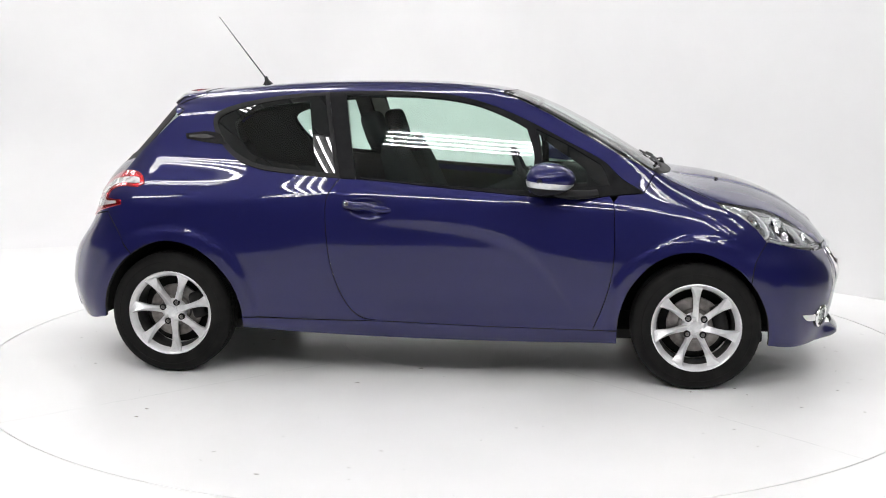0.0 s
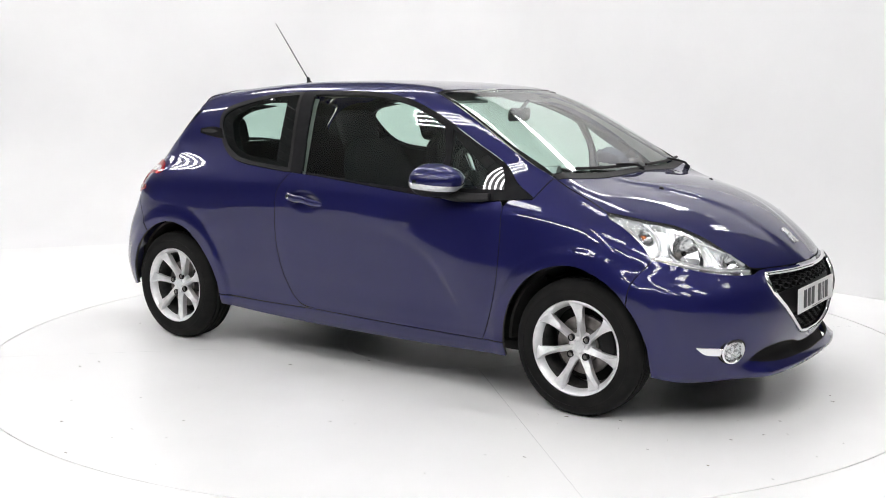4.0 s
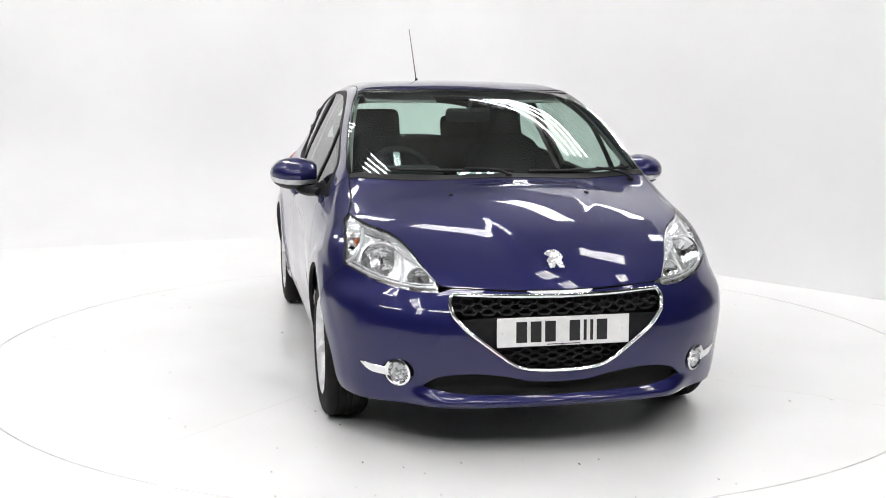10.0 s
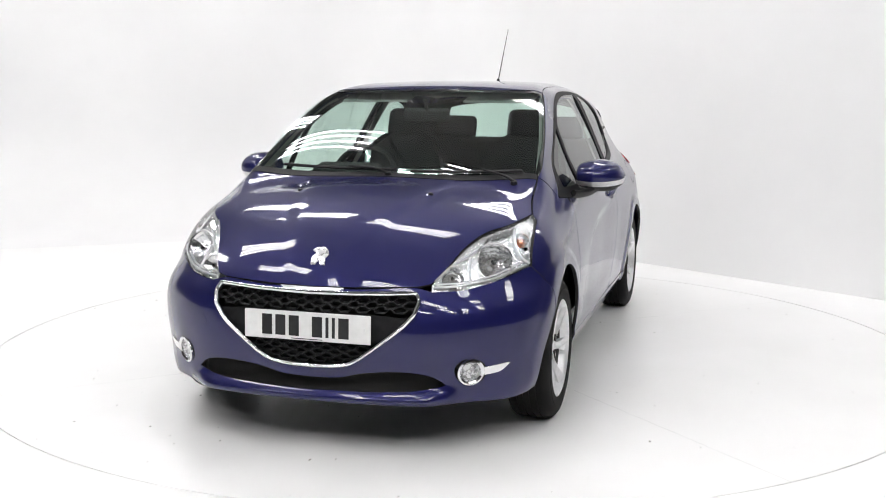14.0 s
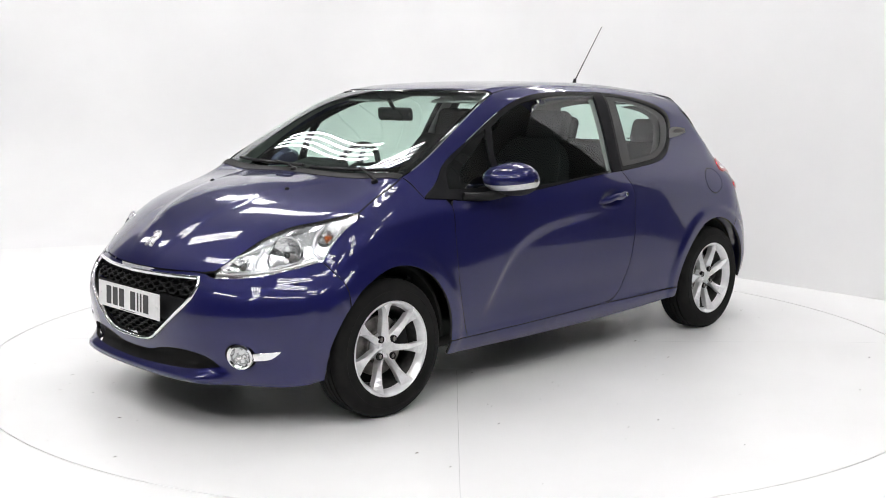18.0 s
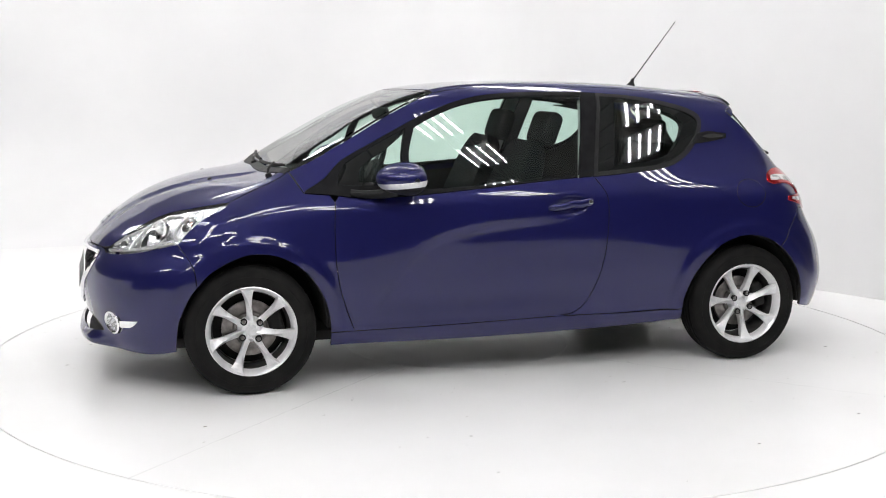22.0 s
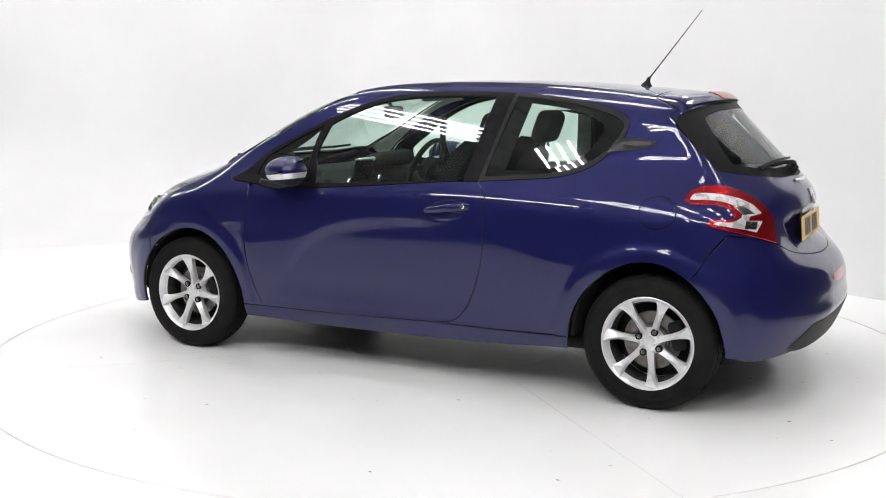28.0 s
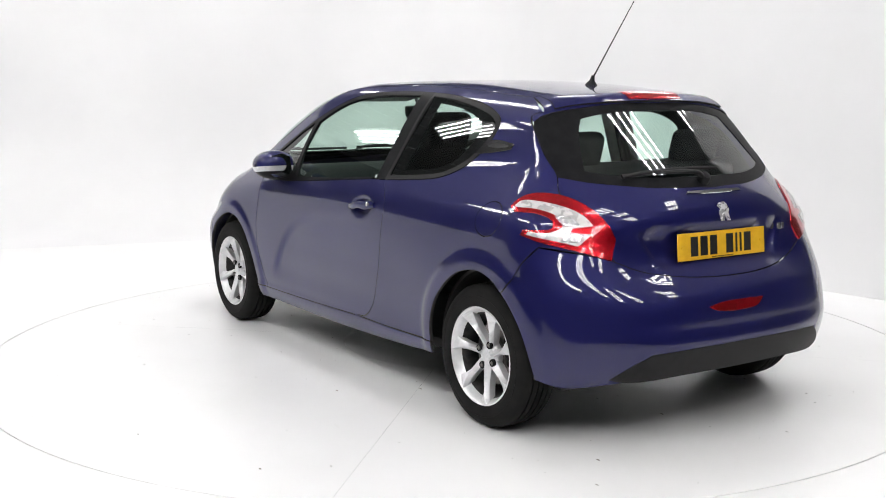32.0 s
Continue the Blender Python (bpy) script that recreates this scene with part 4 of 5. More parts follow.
def headlamps():
    ring = ring_of(LIGHT_TOP, LIGHT_LOW, LIGHT_BACK)
    bowls = [(0.652, 0.735, 0.072, "main_reflector"), (0.520, 0.684, 0.042, "side_reflector"), (0.728, 0.800, 0.030, "indicator_reflector")]
    seats, holes = [], []
    for y, z, r, name in bowls:
        p, n = spot("f", y, z)
        d = (n * 0.75 + Vector((0.7, 0.12, 0.05))).normalized()
        m = facing(p - n * 0.016, d)
        seats.append((m, r, name))
        holes.append(np.array([(m @ Vector((r * 0.98 * math.cos(a), r * 0.98 * math.sin(a), 0)))[:] for a in (2 * math.pi * k / 28 for k in range(28))]))
    for s in (1, -1):
        lamp = hang("headlamp", skin(CYL_F, ring, holes, proud=-0.012, gap=0.002, spacing=0.016, flange=0.004), CLEAR_LAMP, car, "clear-lens headlamp with bright reflectors", s < 0)
        hang("lens", skin(CYL_F, ring, gap=0.0018, spacing=0.02, flange=0.012), LENS, lamp, "clear plastic lens", s < 0)
        hang("housing", skin(CYL_F, ring, proud=-0.060, gap=0.004, spacing=0.02, flange=0.0), LAMP_GREY, lamp, "", s < 0)

        def fix(bm):
            return flip(bm) if s < 0 else bm

        def strip(line, deep, radius, name, mat, flat=1.0):
            q = np.array(line)
            pts = bend([p - deep * n for p, n in zip(q, normal_at(q))], 0.015)
            return part(name, fix(tube(pts, radius, 8, flat=flat)), mat, lamp)
        for m, r, name in seats:
            amber = r < 0.035
            # a bowl of upright mirror facets round its bulb
            ks = (0.18, 0.40, 0.62, 0.82, 1.0)
            bm = lathe([(r * k, -r * 0.62 * (1 - k * k)) for k in ks], 14, "z")
            bezel = lathe([(r * 0.985, -0.004), (r * 1.0, 0.004), (r * 1.05, 0.006), (r * 1.09, 0.002), (r * 1.10, -0.005)], 36, "z")
            bulb = lathe([(0.0, -r * 0.10), (r * (0.24 if amber else 0.12), -r * 0.16), (r * (0.30 if amber else 0.16), -r * 0.42), (r * 0.22, -r * 0.62)], 18, "z")
            shade = lathe([(0.0, -r * 0.06), (r * 0.15, -r * 0.09), (r * 0.17, -r * 0.20)], 16, "z")
            for b_ in (bm, bezel, bulb, shade):
                bmesh.ops.transform(b_, matrix=m, verts=b_.verts)
                fix(b_)
            bowl = part(name, bm, BOWL, lamp, smooth=False)
            part("bowl_rim", bezel, CHROME, bowl)
            part("bulb", bulb, AMBER if amber else STEEL, bowl)
            if not amber:
                part("bulb_shade", shade, GLOSS_BLACK, bowl)
        # bright blades that part the bowls, and the double step along the lower edge
        strip(FR((0.566, 0.748), (0.574, 0.700), (0.590, 0.655)), 0.010, 0.006, "bright_rib", LAMP_GREY)
        strip(FR((0.462, 0.648), (0.56, 0.653), (0.66, 0.670), (0.76, 0.708)), 0.006, 0.0055, "lower_rib", LAMP_GREY)
        strip(FR((0.470, 0.662), (0.56, 0.664), (0.66, 0.683), (0.745, 0.720)), 0.011, 0.0035, "lower_rib", LAMP_GREY)
        strip(FR((0.462, 0.672), (0.50, 0.716), (0.555, 0.752), (0.62, 0.800)), 0.009, 0.0050, "upper_rib", LAMP_GREY)
        strip(FR((0.690, 0.838), (0.705, 0.790), (0.740, 0.735), (0.768, 0.714)), 0.006, 0.0055, "outer_rib", LAMP_GREY)
        strip(FR((0.752, 0.775), (0.752, 0.80), (0.745, 0.825)), 0.012, 0.0040, "outer_rib", LAMP_GREY)
        # fine flutes along the upper edge
        for k in range(24):
            u = k / 23
            y, z = 0.600 + 0.092 * u, 0.800 + 0.024 * u
            strip(FR((y, z), (y + 0.004, z + 0.014 + 0.010 * u)), 0.009, 0.0017, "flute", CHROME)


TAIL_CLEAR = vary(material("clear_tail_lens", rough=0.25, metal=0.25, coat=1.0), (0.48, 0.47, 0.47), (0.62, 0.61, 0.61), 28, rough=(0.2, 0.35))
TAIL_CELL = vary(material("mirrored_tail_cell", rough=0.12, metal=1.0, coat=1.0), (0.45, 0.45, 0.46), (0.75, 0.75, 0.76), 60, rough=(0.08, 0.2), bump=0.5, bump_scale=80, bump_dist=0.004)
LAMP_GREY = vary(material("satin_silver_lamp_frame", rough=0.3, metal=0.5), (0.60, 0.61, 0.62), (0.74, 0.74, 0.75), 60)
BOWL = vary(material("mirrored_lamp_bowl", rough=0.08, metal=0.9), (0.74, 0.75, 0.76), (0.90, 0.90, 0.91), 45, rough=(0.04, 0.10), bump=0.6, bump_scale=60, bump_dist=0.005)


def tail_lamps():
    ring = ring_of(S((-1.397, 0.929), (-1.412, 0.962), (-1.466, 0.986)) + RR((0.640, 0.978), (0.578, 0.933), (0.540, 0.870), (0.522, 0.815)), RR((0.522, 0.815), (0.560, 0.740)),
                   RR((0.560, 0.740), (0.69, 0.780)) + S((-1.583, 0.809), (-1.505, 0.831)), S((-1.505, 0.831), (-1.512, 0.852)), S((-1.512, 0.852), (-1.560, 0.853), (-1.602, 0.860), (-1.590, 0.888), (-1.531, 0.912), (-1.43, 0.914)), S((-1.43, 0.914), (-1.397, 0.929)))
    clear = ring_of(S((-1.420, 0.930), (-1.430, 0.951), (-1.499, 0.954), (-1.590, 0.934), (-1.648, 0.903), (-1.682, 0.869)), S((-1.682, 0.869), (-1.646, 0.860)), S((-1.646, 0.860), (-1.648, 0.844)), S((-1.648, 0.844), (-1.690, 0.838)),
                    S((-1.690, 0.838), (-1.678, 0.795)), S((-1.678, 0.795), (-1.633, 0.812), (-1.531, 0.834)), S((-1.531, 0.834), (-1.535, 0.844)), S((-1.535, 0.844), (-1.600, 0.843), (-1.624, 0.868), (-1.592, 0.903), (-1.530, 0.925), (-1.42, 0.930)))
    for s in (1, -1):
        lamp = hang("tail_lamp", skin(CYL_R, ring, proud=0.007, gap=0.001, spacing=0.015, flange=0.016), RED, car, "red and clear claw-shaped tail lamp", s < 0)
        hang("reversing_light", skin(CYL_R, clear, proud=0.0085, gap=0.0, spacing=0.012, flange=0.004), TAIL_CLEAR, lamp, "clear claw-shaped lens", s < 0)
        for cell in (RR((0.712, 0.903), (0.668, 0.900), (0.640, 0.870), (0.700, 0.868)), RR((0.702, 0.842), (0.645, 0.836), (0.668, 0.806), (0.724, 0.812))):
            hang("mirrored_cell", skin(CYL_R, ring_of(cell[:2], cell[1:3], cell[2:], [cell[3], cell[0]]), proud=0.0098, gap=0.0, spacing=0.012, flange=0.003), TAIL_CELL, lamp, "", s < 0)


def grille_face():
    """The open mouth with its honeycomb bars, chrome edge and plate."""
    mouth = both_halves(ring_of(FR((0.0, 0.622), (0.2, 0.624), (0.404, 0.626)), FR((0.404, 0.626), (0.419, 0.600), (0.409, 0.552)), FR((0.409, 0.552), (0.376, 0.515), (0.348, 0.490), (0.212, 0.386)), FR((0.212, 0.386), (0.165, 0.360), (0.09, 0.346), (0.0, 0.343))))
    g = hang("grille", skin(FRONT, mouth, proud=-0.060, gap=-0.02, flange=0), UNDER, car, "black honeycomb grille with chrome surround")
    flat = FRONT.flat(mouth)
    for name, z0, z1 in (("upper_honeycomb", 0.553, 0.632), ("lower_honeycomb", 0.335, 0.442)):
        bm = bmesh.new()
        w, h = 0.047, 0.0155
        row = 0
        z = z0 + h
        while z < z1:
            for k in range(-10, 11):
                y = (k + (0.5 if row % 2 else 0)) * w * 1.5
                pts = np.array([(y + w * 0.62 * c, z + h * s * 0.86) for c, s in ((1, 0), (0.55, 1), (-0.55, 1), (-1, 0), (-0.55, -1), (0.55, -1))])
                if not np.all(inside(pts, flat)):
                    continue
                inner = (y, z) + (pts - (y, z)) * (0.84, 0.70)
                outer = (y, z) + (pts - (y, z)) * 1.05
                both = meet(*FRONT.rays(np.concatenate([inner, outer])))
                a, b = both[:6], both[6:]
                lay = [[bm.verts.new(v + np.array([d, 0, 0])) for v in q] for q, d in ((a, -0.034), (a, -0.014), (b, -0.012), (b, -0.034))]
                for u, v in zip(lay[:-1], lay[1:]):
                    for i in range(6):
                        bm.faces.new((u[i], u[(i + 1) % 6], v[(i + 1) % 6], v[i]))
            z += h * 1.02
            row += 1
        bmesh.ops.recalc_face_normals(bm, faces=bm.faces)
        part(name, bm, BLACK, g, smooth=False)
    band = both_halves(ring_of(FR((0.0, 0.556), (0.25, 0.556), (0.405, 0.545)), FR((0.405, 0.545), (0.366, 0.500), (0.285, 0.440)), FR((0.285, 0.440), (0.2, 0.440), (0.0, 0.440))))
    hang("plate_carrier", skin(FRONT, band, proud=-0.016, gap=0.004, flange=0.02), BLACK, g)
    edge = [p + 0.004 * n for p, n in zip(mouth, normal_at(mouth))]
    edge = bend(tidy(np.array(edge), 0.012), 0.008, True)
    part("chrome_surround", tube(edge, 0.0125, 10, closed=True, flat=0.75), CHROME, g, "chrome grille surround")
    return g


def number_plate(name, m, mat, label):
    """A plate in the plane z = 0, with bars for its characters."""
    e = part(name, box_bm((0.520, 0.111, 0.004), (0, 0, 0.0), 0.0018, 1), mat, car, label)
    place(e, m)
    x = -0.186
    for k in range(7):
        narrow = k in (4, 5)
        part("character_bar", box_bm((0.012 if narrow else 0.042, 0.079, 0.0012), (x + (0.006 if narrow else 0.021), 0, 0.0026), 0.0003, 1), INK, e)
        x += (0.026 if narrow else 0.056) + (0.040 if k == 2 else 0)
    part("small_print_bar", box_bm((0.13, 0.003, 0.0006), (0.0, -0.049, 0.0023)), INK, e)
    for sx in (-1, 1):
        piece = part("screw_cap", lathe([(0.0, 0.0045), (0.006, 0.004), (0.007, 0.002)], 14, "z"), PLATE_WHITE if mat is PLATE_WHITE else PLATE_YELLOW, e)
        piece.location = (sx * 0.235, 0.0, 0)
    return e


def emblem(m, size, name="emblem"):
    """A plain upright chrome shape."""
    pts = [(-0.30, -0.50), (-0.08, -0.50), (0.02, -0.22), (0.14, -0.50), (0.38, -0.50), (0.30, -0.10), (0.42, 0.10), (0.30, 0.34), (0.12, 0.50), (-0.22, 0.46), (-0.40, 0.30), (-0.18, 0.14), (-0.34, -0.06)]
    bm = prism([(x * size, y * size) for x, y in pts], 0.006, "z", 0.0, 0.0015)
    return place(part(name, bm, BADGE, car, "bright badge as a plain shape"), m)


def fog_lamps():
    for s in (1, -1):
        p, n = spot("f", 0.607 * s, 0.328)
        m = facing(p, n)
        f = place(part("fog_lamp", lathe([(0.0, -0.030), (0.02, -0.032), (0.038, -0.012), (0.040, 0.0)], 32, "z"), BADGE, car, "round fog lamp with chrome bezel"), m)
        part("bezel", lathe([(0.038, -0.01), (0.040, 0.004), (0.046, 0.009), (0.054, 0.006), (0.056, -0.006), (0.054, -0.02)], 48, "z"), CHROME, f)
        part("lens", lathe([(0.0, 0.006), (0.025, 0.005), (0.040, 0.001)], 40, "z"), LENS, f)
        blade = ring_of(FR((0.652, 0.342), (0.735, 0.352)), FR((0.735, 0.352), (0.705, 0.322), (0.652, 0.312)), FR((0.652, 0.312), (0.652, 0.342)))
        hang("fog_blade", skin(CYL_F, blade, proud=0.004, gap=0.0, spacing=0.015, flange=0.012), CHROME, car, "bright blade beside the fog lamp", s < 0)
    low = both_halves(ring_of(FR((0.0, 0.290), (0.12, 0.296), (0.21, 0.318), (0.36, 0.330), (0.474, 0.311), (0.520, 0.278)), FR((0.520, 0.278), (0.40, 0.262), (0.0, 0.252))))
    g = hang("lower_intake", skin(FRONT, low, proud=-0.05, gap=-0.02, flange=0), UNDER, car, "dark lower intake with fine mesh")
    bm = bmesh.new()
    flat = FRONT.flat(low)
    cells = []
    for k in range(-40, 41):
        for r in range(5):
            y, z = k * 0.0140 + (r % 2) * 0.0070, 0.248 + r * 0.0150
            q = np.array([(y - 0.0058, z), (y, z + 0.0060), (y + 0.0058, z), (y, z - 0.0060)])
            if abs(y) > 0.16 and np.all(inside(q, flat)):
                cells.append(np.concatenate([q, (y, z) + (q - (y, z)) * 1.35]))
    spots = (meet(*FRONT.rays(np.concatenate(cells))) - [0.018, 0, 0]).reshape(-1, 8, 3)
    for c in spots:
        u = [bm.verts.new(a) for a in c]
        for i in range(4):
            bm.faces.new((u[i], u[(i + 1) % 4], u[4 + (i + 1) % 4], u[4 + i]))
    tagged(part("intake_mesh", bm, BLACK, g, smooth=False), kind="stuff")


def mirrors():
    for s in (1, -1):
        # shell: a rounded box with a flat back, fuller at its outer end
        rows = []
        n = 56
        for i in range(49):
            v = 1 - (1 - i / 48) ** 1.6
            y = 0.790 + 0.215 * v
            round_y = math.sqrt(max(0.0, 1 - max(0.0, (v - 0.45) / 0.553) ** 2.4)) * (0.62 + 0.38 * min(1, v / 0.38) ** 0.6)
            cx, cz = 0.565 - 0.035 * v, 0.990 - 0.004 * v
            row = []
            for k in range(n):
                a = 2 * math.pi * k / n
                c, q = math.cos(a), math.sin(a)
                hx = (0.146 if c > 0 else 0.074) * round_y
                hz = (0.076 if q > 0 else 0.078) * round_y
                e = 1.0
                row.append((cx + hx * math.copysign(abs(c) ** e, c), y * s, cz + hz * math.copysign(abs(q) ** e, q)))
            rows.append(row)
        def slice_of(lo, hi, grow):
            bm = bmesh.new()
            c = Vector((0.55, 0.89 * s, 0.99))
            vs = [[bm.verts.new(c + (Vector(p) - c) * grow) for p in row] for row in rows]
            for u, v in zip(vs[:-1], vs[1:]):
                for k in range(n):
                    bm.faces.new((u[k], u[(k + 1) % n], v[(k + 1) % n], v[k]))
            bm.faces.new(vs[0])
            bmesh.ops.remove_doubles(bm, verts=bm.verts, dist=1e-5)
            for z, up in ((lo, -1), (hi, 1)):
                if z is not None:
                    bmesh.ops.bisect_plane(bm, geom=bm.verts[:] + bm.edges[:] + bm.faces[:], plane_co=(0.55, 0.89 * s, z), plane_no=(0.10 * up, 0, up), clear_outer=True)
            bmesh.ops.recalc_face_normals(bm, faces=bm.faces)
            return bm
        m = part("door_mirror", slice_of(0.978, None, 1.0), PAINT, car, "blue door mirror with clear indicator strip and black base")
        part("lower_shell", slice_of(None, 0.951, 1.0), BLACK, m)
        part("indicator_strip", slice_of(0.951, 0.978, 1.006), LAMP_GREY, m, "clear indicator strip")
        glass = [(0.493, 0.815 + 0.145 * u, 0.925 + 0.125 * v) for u, v in ((0.0, 0.25), (0.15, 0.05), (0.7, 0.0), (0.95, 0.2), (1.0, 0.55), (0.8, 0.9), (0.4, 1.0), (0.08, 0.85))]
        bm = prism([(y, z) for x, y, z in glass], 0.006, "x", 0.487, 0.0)
        if s < 0:
            flip(bm)
        part("mirror_glass", bm, MIRROR, m)
        arm = bend([(0.80, 0.800, 0.918), (0.74, 0.818, 0.912), (0.66, 0.850, 0.915), (0.60, 0.870, 0.930)], 0.015)
        part("mirror_arm", tube([(x, y * s, z) for x, y, z in arm], 0.020, 10, 0.030, flat=0.7), BLACK, m)


def handles(doors):
    for s, d in zip((1, -1), doors):
        rows = []
        for i, (x, z, out, h, dd) in enumerate([(-0.168, 0.823, 0.003, 0.008, 0.004), (-0.188, 0.826, 0.013, 0.015, 0.009), (-0.23, 0.831, 0.036, 0.017, 0.011), (-0.29, 0.838, 0.044, 0.017, 0.012), (-0.35, 0.845, 0.033, 0.019, 0.012), (-0.388, 0.849, 0.016, 0.019, 0.012), (-0.402, 0.850, 0.003, 0.013, 0.007)]):
            p, nn = spot("s", x, z)
            c = p + nn * out
            t = Vector((0, 0, 1))
            rows.append([c + nn * (math.cos(a) * dd) + t * (math.sin(a) * h) for a in (2 * math.pi * k / 12 for k in range(12))])
        v, f = grid_sheet([[*r, r[0]] for r in rows])
        bm = bmesh.new()
        vs = [bm.verts.new(q) for q in v]
        for q in f:
            bm.faces.new([vs[k] for k in q])
        bmesh.ops.remove_doubles(bm, verts=bm.verts, dist=1e-5)
        bmesh.ops.holes_fill(bm, edges=bm.edges)
        bmesh.ops.recalc_face_normals(bm, faces=bm.faces)
        if s < 0:
            flip(bm)
        h = part("door_handle", bm, PAINT, d, "blue pull handle")
        p, nn = spot("s", -0.384, 0.849)
        lock = part("key_lock", lathe([(0.0, 0.032), (0.008, 0.032), (0.010, 0.030), (0.010, 0.01)], 20, "z"), CHROME, h)
        m = facing(p, nn)
        if s < 0:
            m = facing(Vector((p.x, -p.y, p.z)), Vector((nn.x, -nn.y, nn.z)))
        place(lock, m)


def fins_and_small():
    fin = ring_of(S((-1.052, 1.170), (-1.115, 1.180), (-1.228, 1.168)), S((-1.228, 1.168), (-1.222, 1.146)), S((-1.222, 1.146), (-1.125, 1.130), (-1.012, 1.118)), S((-1.012, 1.118), (-1.052, 1.170)))
    pair("window_fin", skin(SIDE, fin, proud=0.007, gap=0.0, spacing=0.015, flange=0.014), GLOSS_BLACK, (car, car), "gloss black fin behind the rear side window")
    fin_in = ring_of(S((-1.075, 1.152), (-1.12, 1.165), (-1.210, 1.160)), S((-1.210, 1.160), (-1.205, 1.152)), S((-1.205, 1.152), (-1.13, 1.146), (-1.075, 1.152)))
    pair("fin_recess", skin(SIDE, fin_in, proud=0.009, gap=0.0, spacing=0.015, flange=0.003), INK, (car, car))
    hang("fuel_flap", skin(BARREL, FLAP, proud=0.0, gap=0.002, spacing=0.02, flange=0.012), PAINT, car, "round fuel filler flap in body colour")
    # cover of the towing eye, on the right of the front bumper
    eye = ring_of(FR(*[(-0.488 + 0.026 * math.cos(a), 0.475 + 0.026 * math.sin(a)) for a in (2 * math.pi * k / 20 for k in range(21))]))
    hang("towing_eye_cover", skin(CYL_F, eye, proud=0.0012, gap=0.0, spacing=0.015, flange=0.002), PAINT, car, "round blue towing-eye cover")
    # aerial
    a = part("aerial", lathe([(0.030, 0.0), (0.026, 0.010), (0.012, 0.026), (0.008, 0.05)], 20, "z"), BLACK, car, "black whip aerial raked rearwards")
    base = on_form("t", [(-0.985, 0.0)])[0]
    foot = Matrix.Translation(base - np.array([0, 0, 0.004])) @ pose(0, 0, 0, 0, -14, 0)
    place(a, foot)
    lo, hi = Vector(base) + Vector((-0.008, 0, 0.03)), Vector((-1.246, 0.0, 1.773))
    whip = part("whip", tube([lo + (hi - lo) * k / 8 for k in range(9)], 0.0036, 8, 0.0018), BLACK, a)
    whip.matrix_parent_inverse = foot.inverted()
    tip = part("tip", tube([hi, hi + (hi - lo).normalized() * 0.006], 0.0025, 8), BLACK, a)
    tip.matrix_parent_inverse = foot.inverted()
    # washer jets
    for s in (1, -1):
        p, n = spot("t", 1.403, 0.299 * s)
        j = part("washer_jet", lathe([(0.0, 0.009), (0.007, 0.008), (0.011, 0.003), (0.012, -0.003)], 14, "z"), BLACK, car)
        place(j, facing(p, n, (1, 0, 0)))
    # bonnet front slot lamp-like strip under the bonnet edge
    slot = both_halves(ring_of(FR((0.0, 0.6415), (0.13, 0.6425)), FR((0.13, 0.6425), (0.11, 0.632), (0.0, 0.630))))
    hang("bonnet_vent", skin(FRONT, slot, proud=0.004, gap=0.0, spacing=0.012, flange=0.01), LAMP_GREY, car)


def wipers():
    for k, (ys, pivot) in enumerate((((-0.52, -0.36, -0.18, 0.0, 0.05), (1.155, 0.02)), ((0.12, 0.3, 0.45, 0.60, 0.62), (1.150, 0.60)))):
        pts = []
        for y in ys:
            p, n = spot("t", 1.118 - 0.055 * (y / 0.62) ** 2 + (0.012 if k else 0.0), y)
            pts.append(p + n * 0.012)
        w = part("wiper", tube(bend(pts, 0.03), 0.0065, 8, flat=1.2), BLACK, car, "black windscreen wiper at rest")
        q, nq = spot("t", *pivot)
        mid = pts[2]
        part("wiper_arm", tube(bend([q + nq * 0.012, q + nq * 0.022 + (mid - q) * 0.2, mid + Vector((0, 0, 0.010))], 0.03), 0.007, 8, 0.005), BLACK, w)
        piece = part("pivot_cap", lathe([(0.0, 0.018), (0.012, 0.016), (0.016, 0.006), (0.016, -0.02)], 18, "z"), BLACK, w)
        place(piece, facing(q, nq, (1, 0, 0)))
    # scuttle panel below the glass
    sc = both_halves(ring_of(T((1.175, 0.0), (1.170, 0.35), (1.090, 0.688)), T((1.090, 0.688), (1.062, 0.684)), T((1.062, 0.684), (1.125, 0.35), (1.132, 0.0))))
    hang("scuttle", skin(SLANT, sc, proud=0.004, gap=0.0, flange=0.01), BLACK, car)
    # rear wiper
    pts = []
    for y, z in ((0.40, 1.040), (0.25, 1.058), (0.1, 1.064), (-0.09, 1.062)):
        p, n = spot("r", y, z)
        pts.append(p + n * 0.016)
    w = part("rear_wiper", tube(bend(pts, 0.03), 0.010, 10, 0.006, flat=0.7), BLACK, car, "black rear wiper on the tailgate window")
    q, nq = spot("r", 0.02, 1.028)
    part("wiper_arm", tube(bend([q + nq * 0.008, q + nq * 0.03 + Vector((0, 0.05, 0.012)), pts[1] + Vector((0, 0, -0.005))], 0.03), 0.014, 10, 0.008, flat=0.7), BLACK, w)
    piece = part("pivot_cap", lathe([(0.0, 0.034), (0.02, 0.030), (0.028, 0.01), (0.028, -0.02)], 20, "z"), BLACK, w)
    place(piece, facing(q, nq))


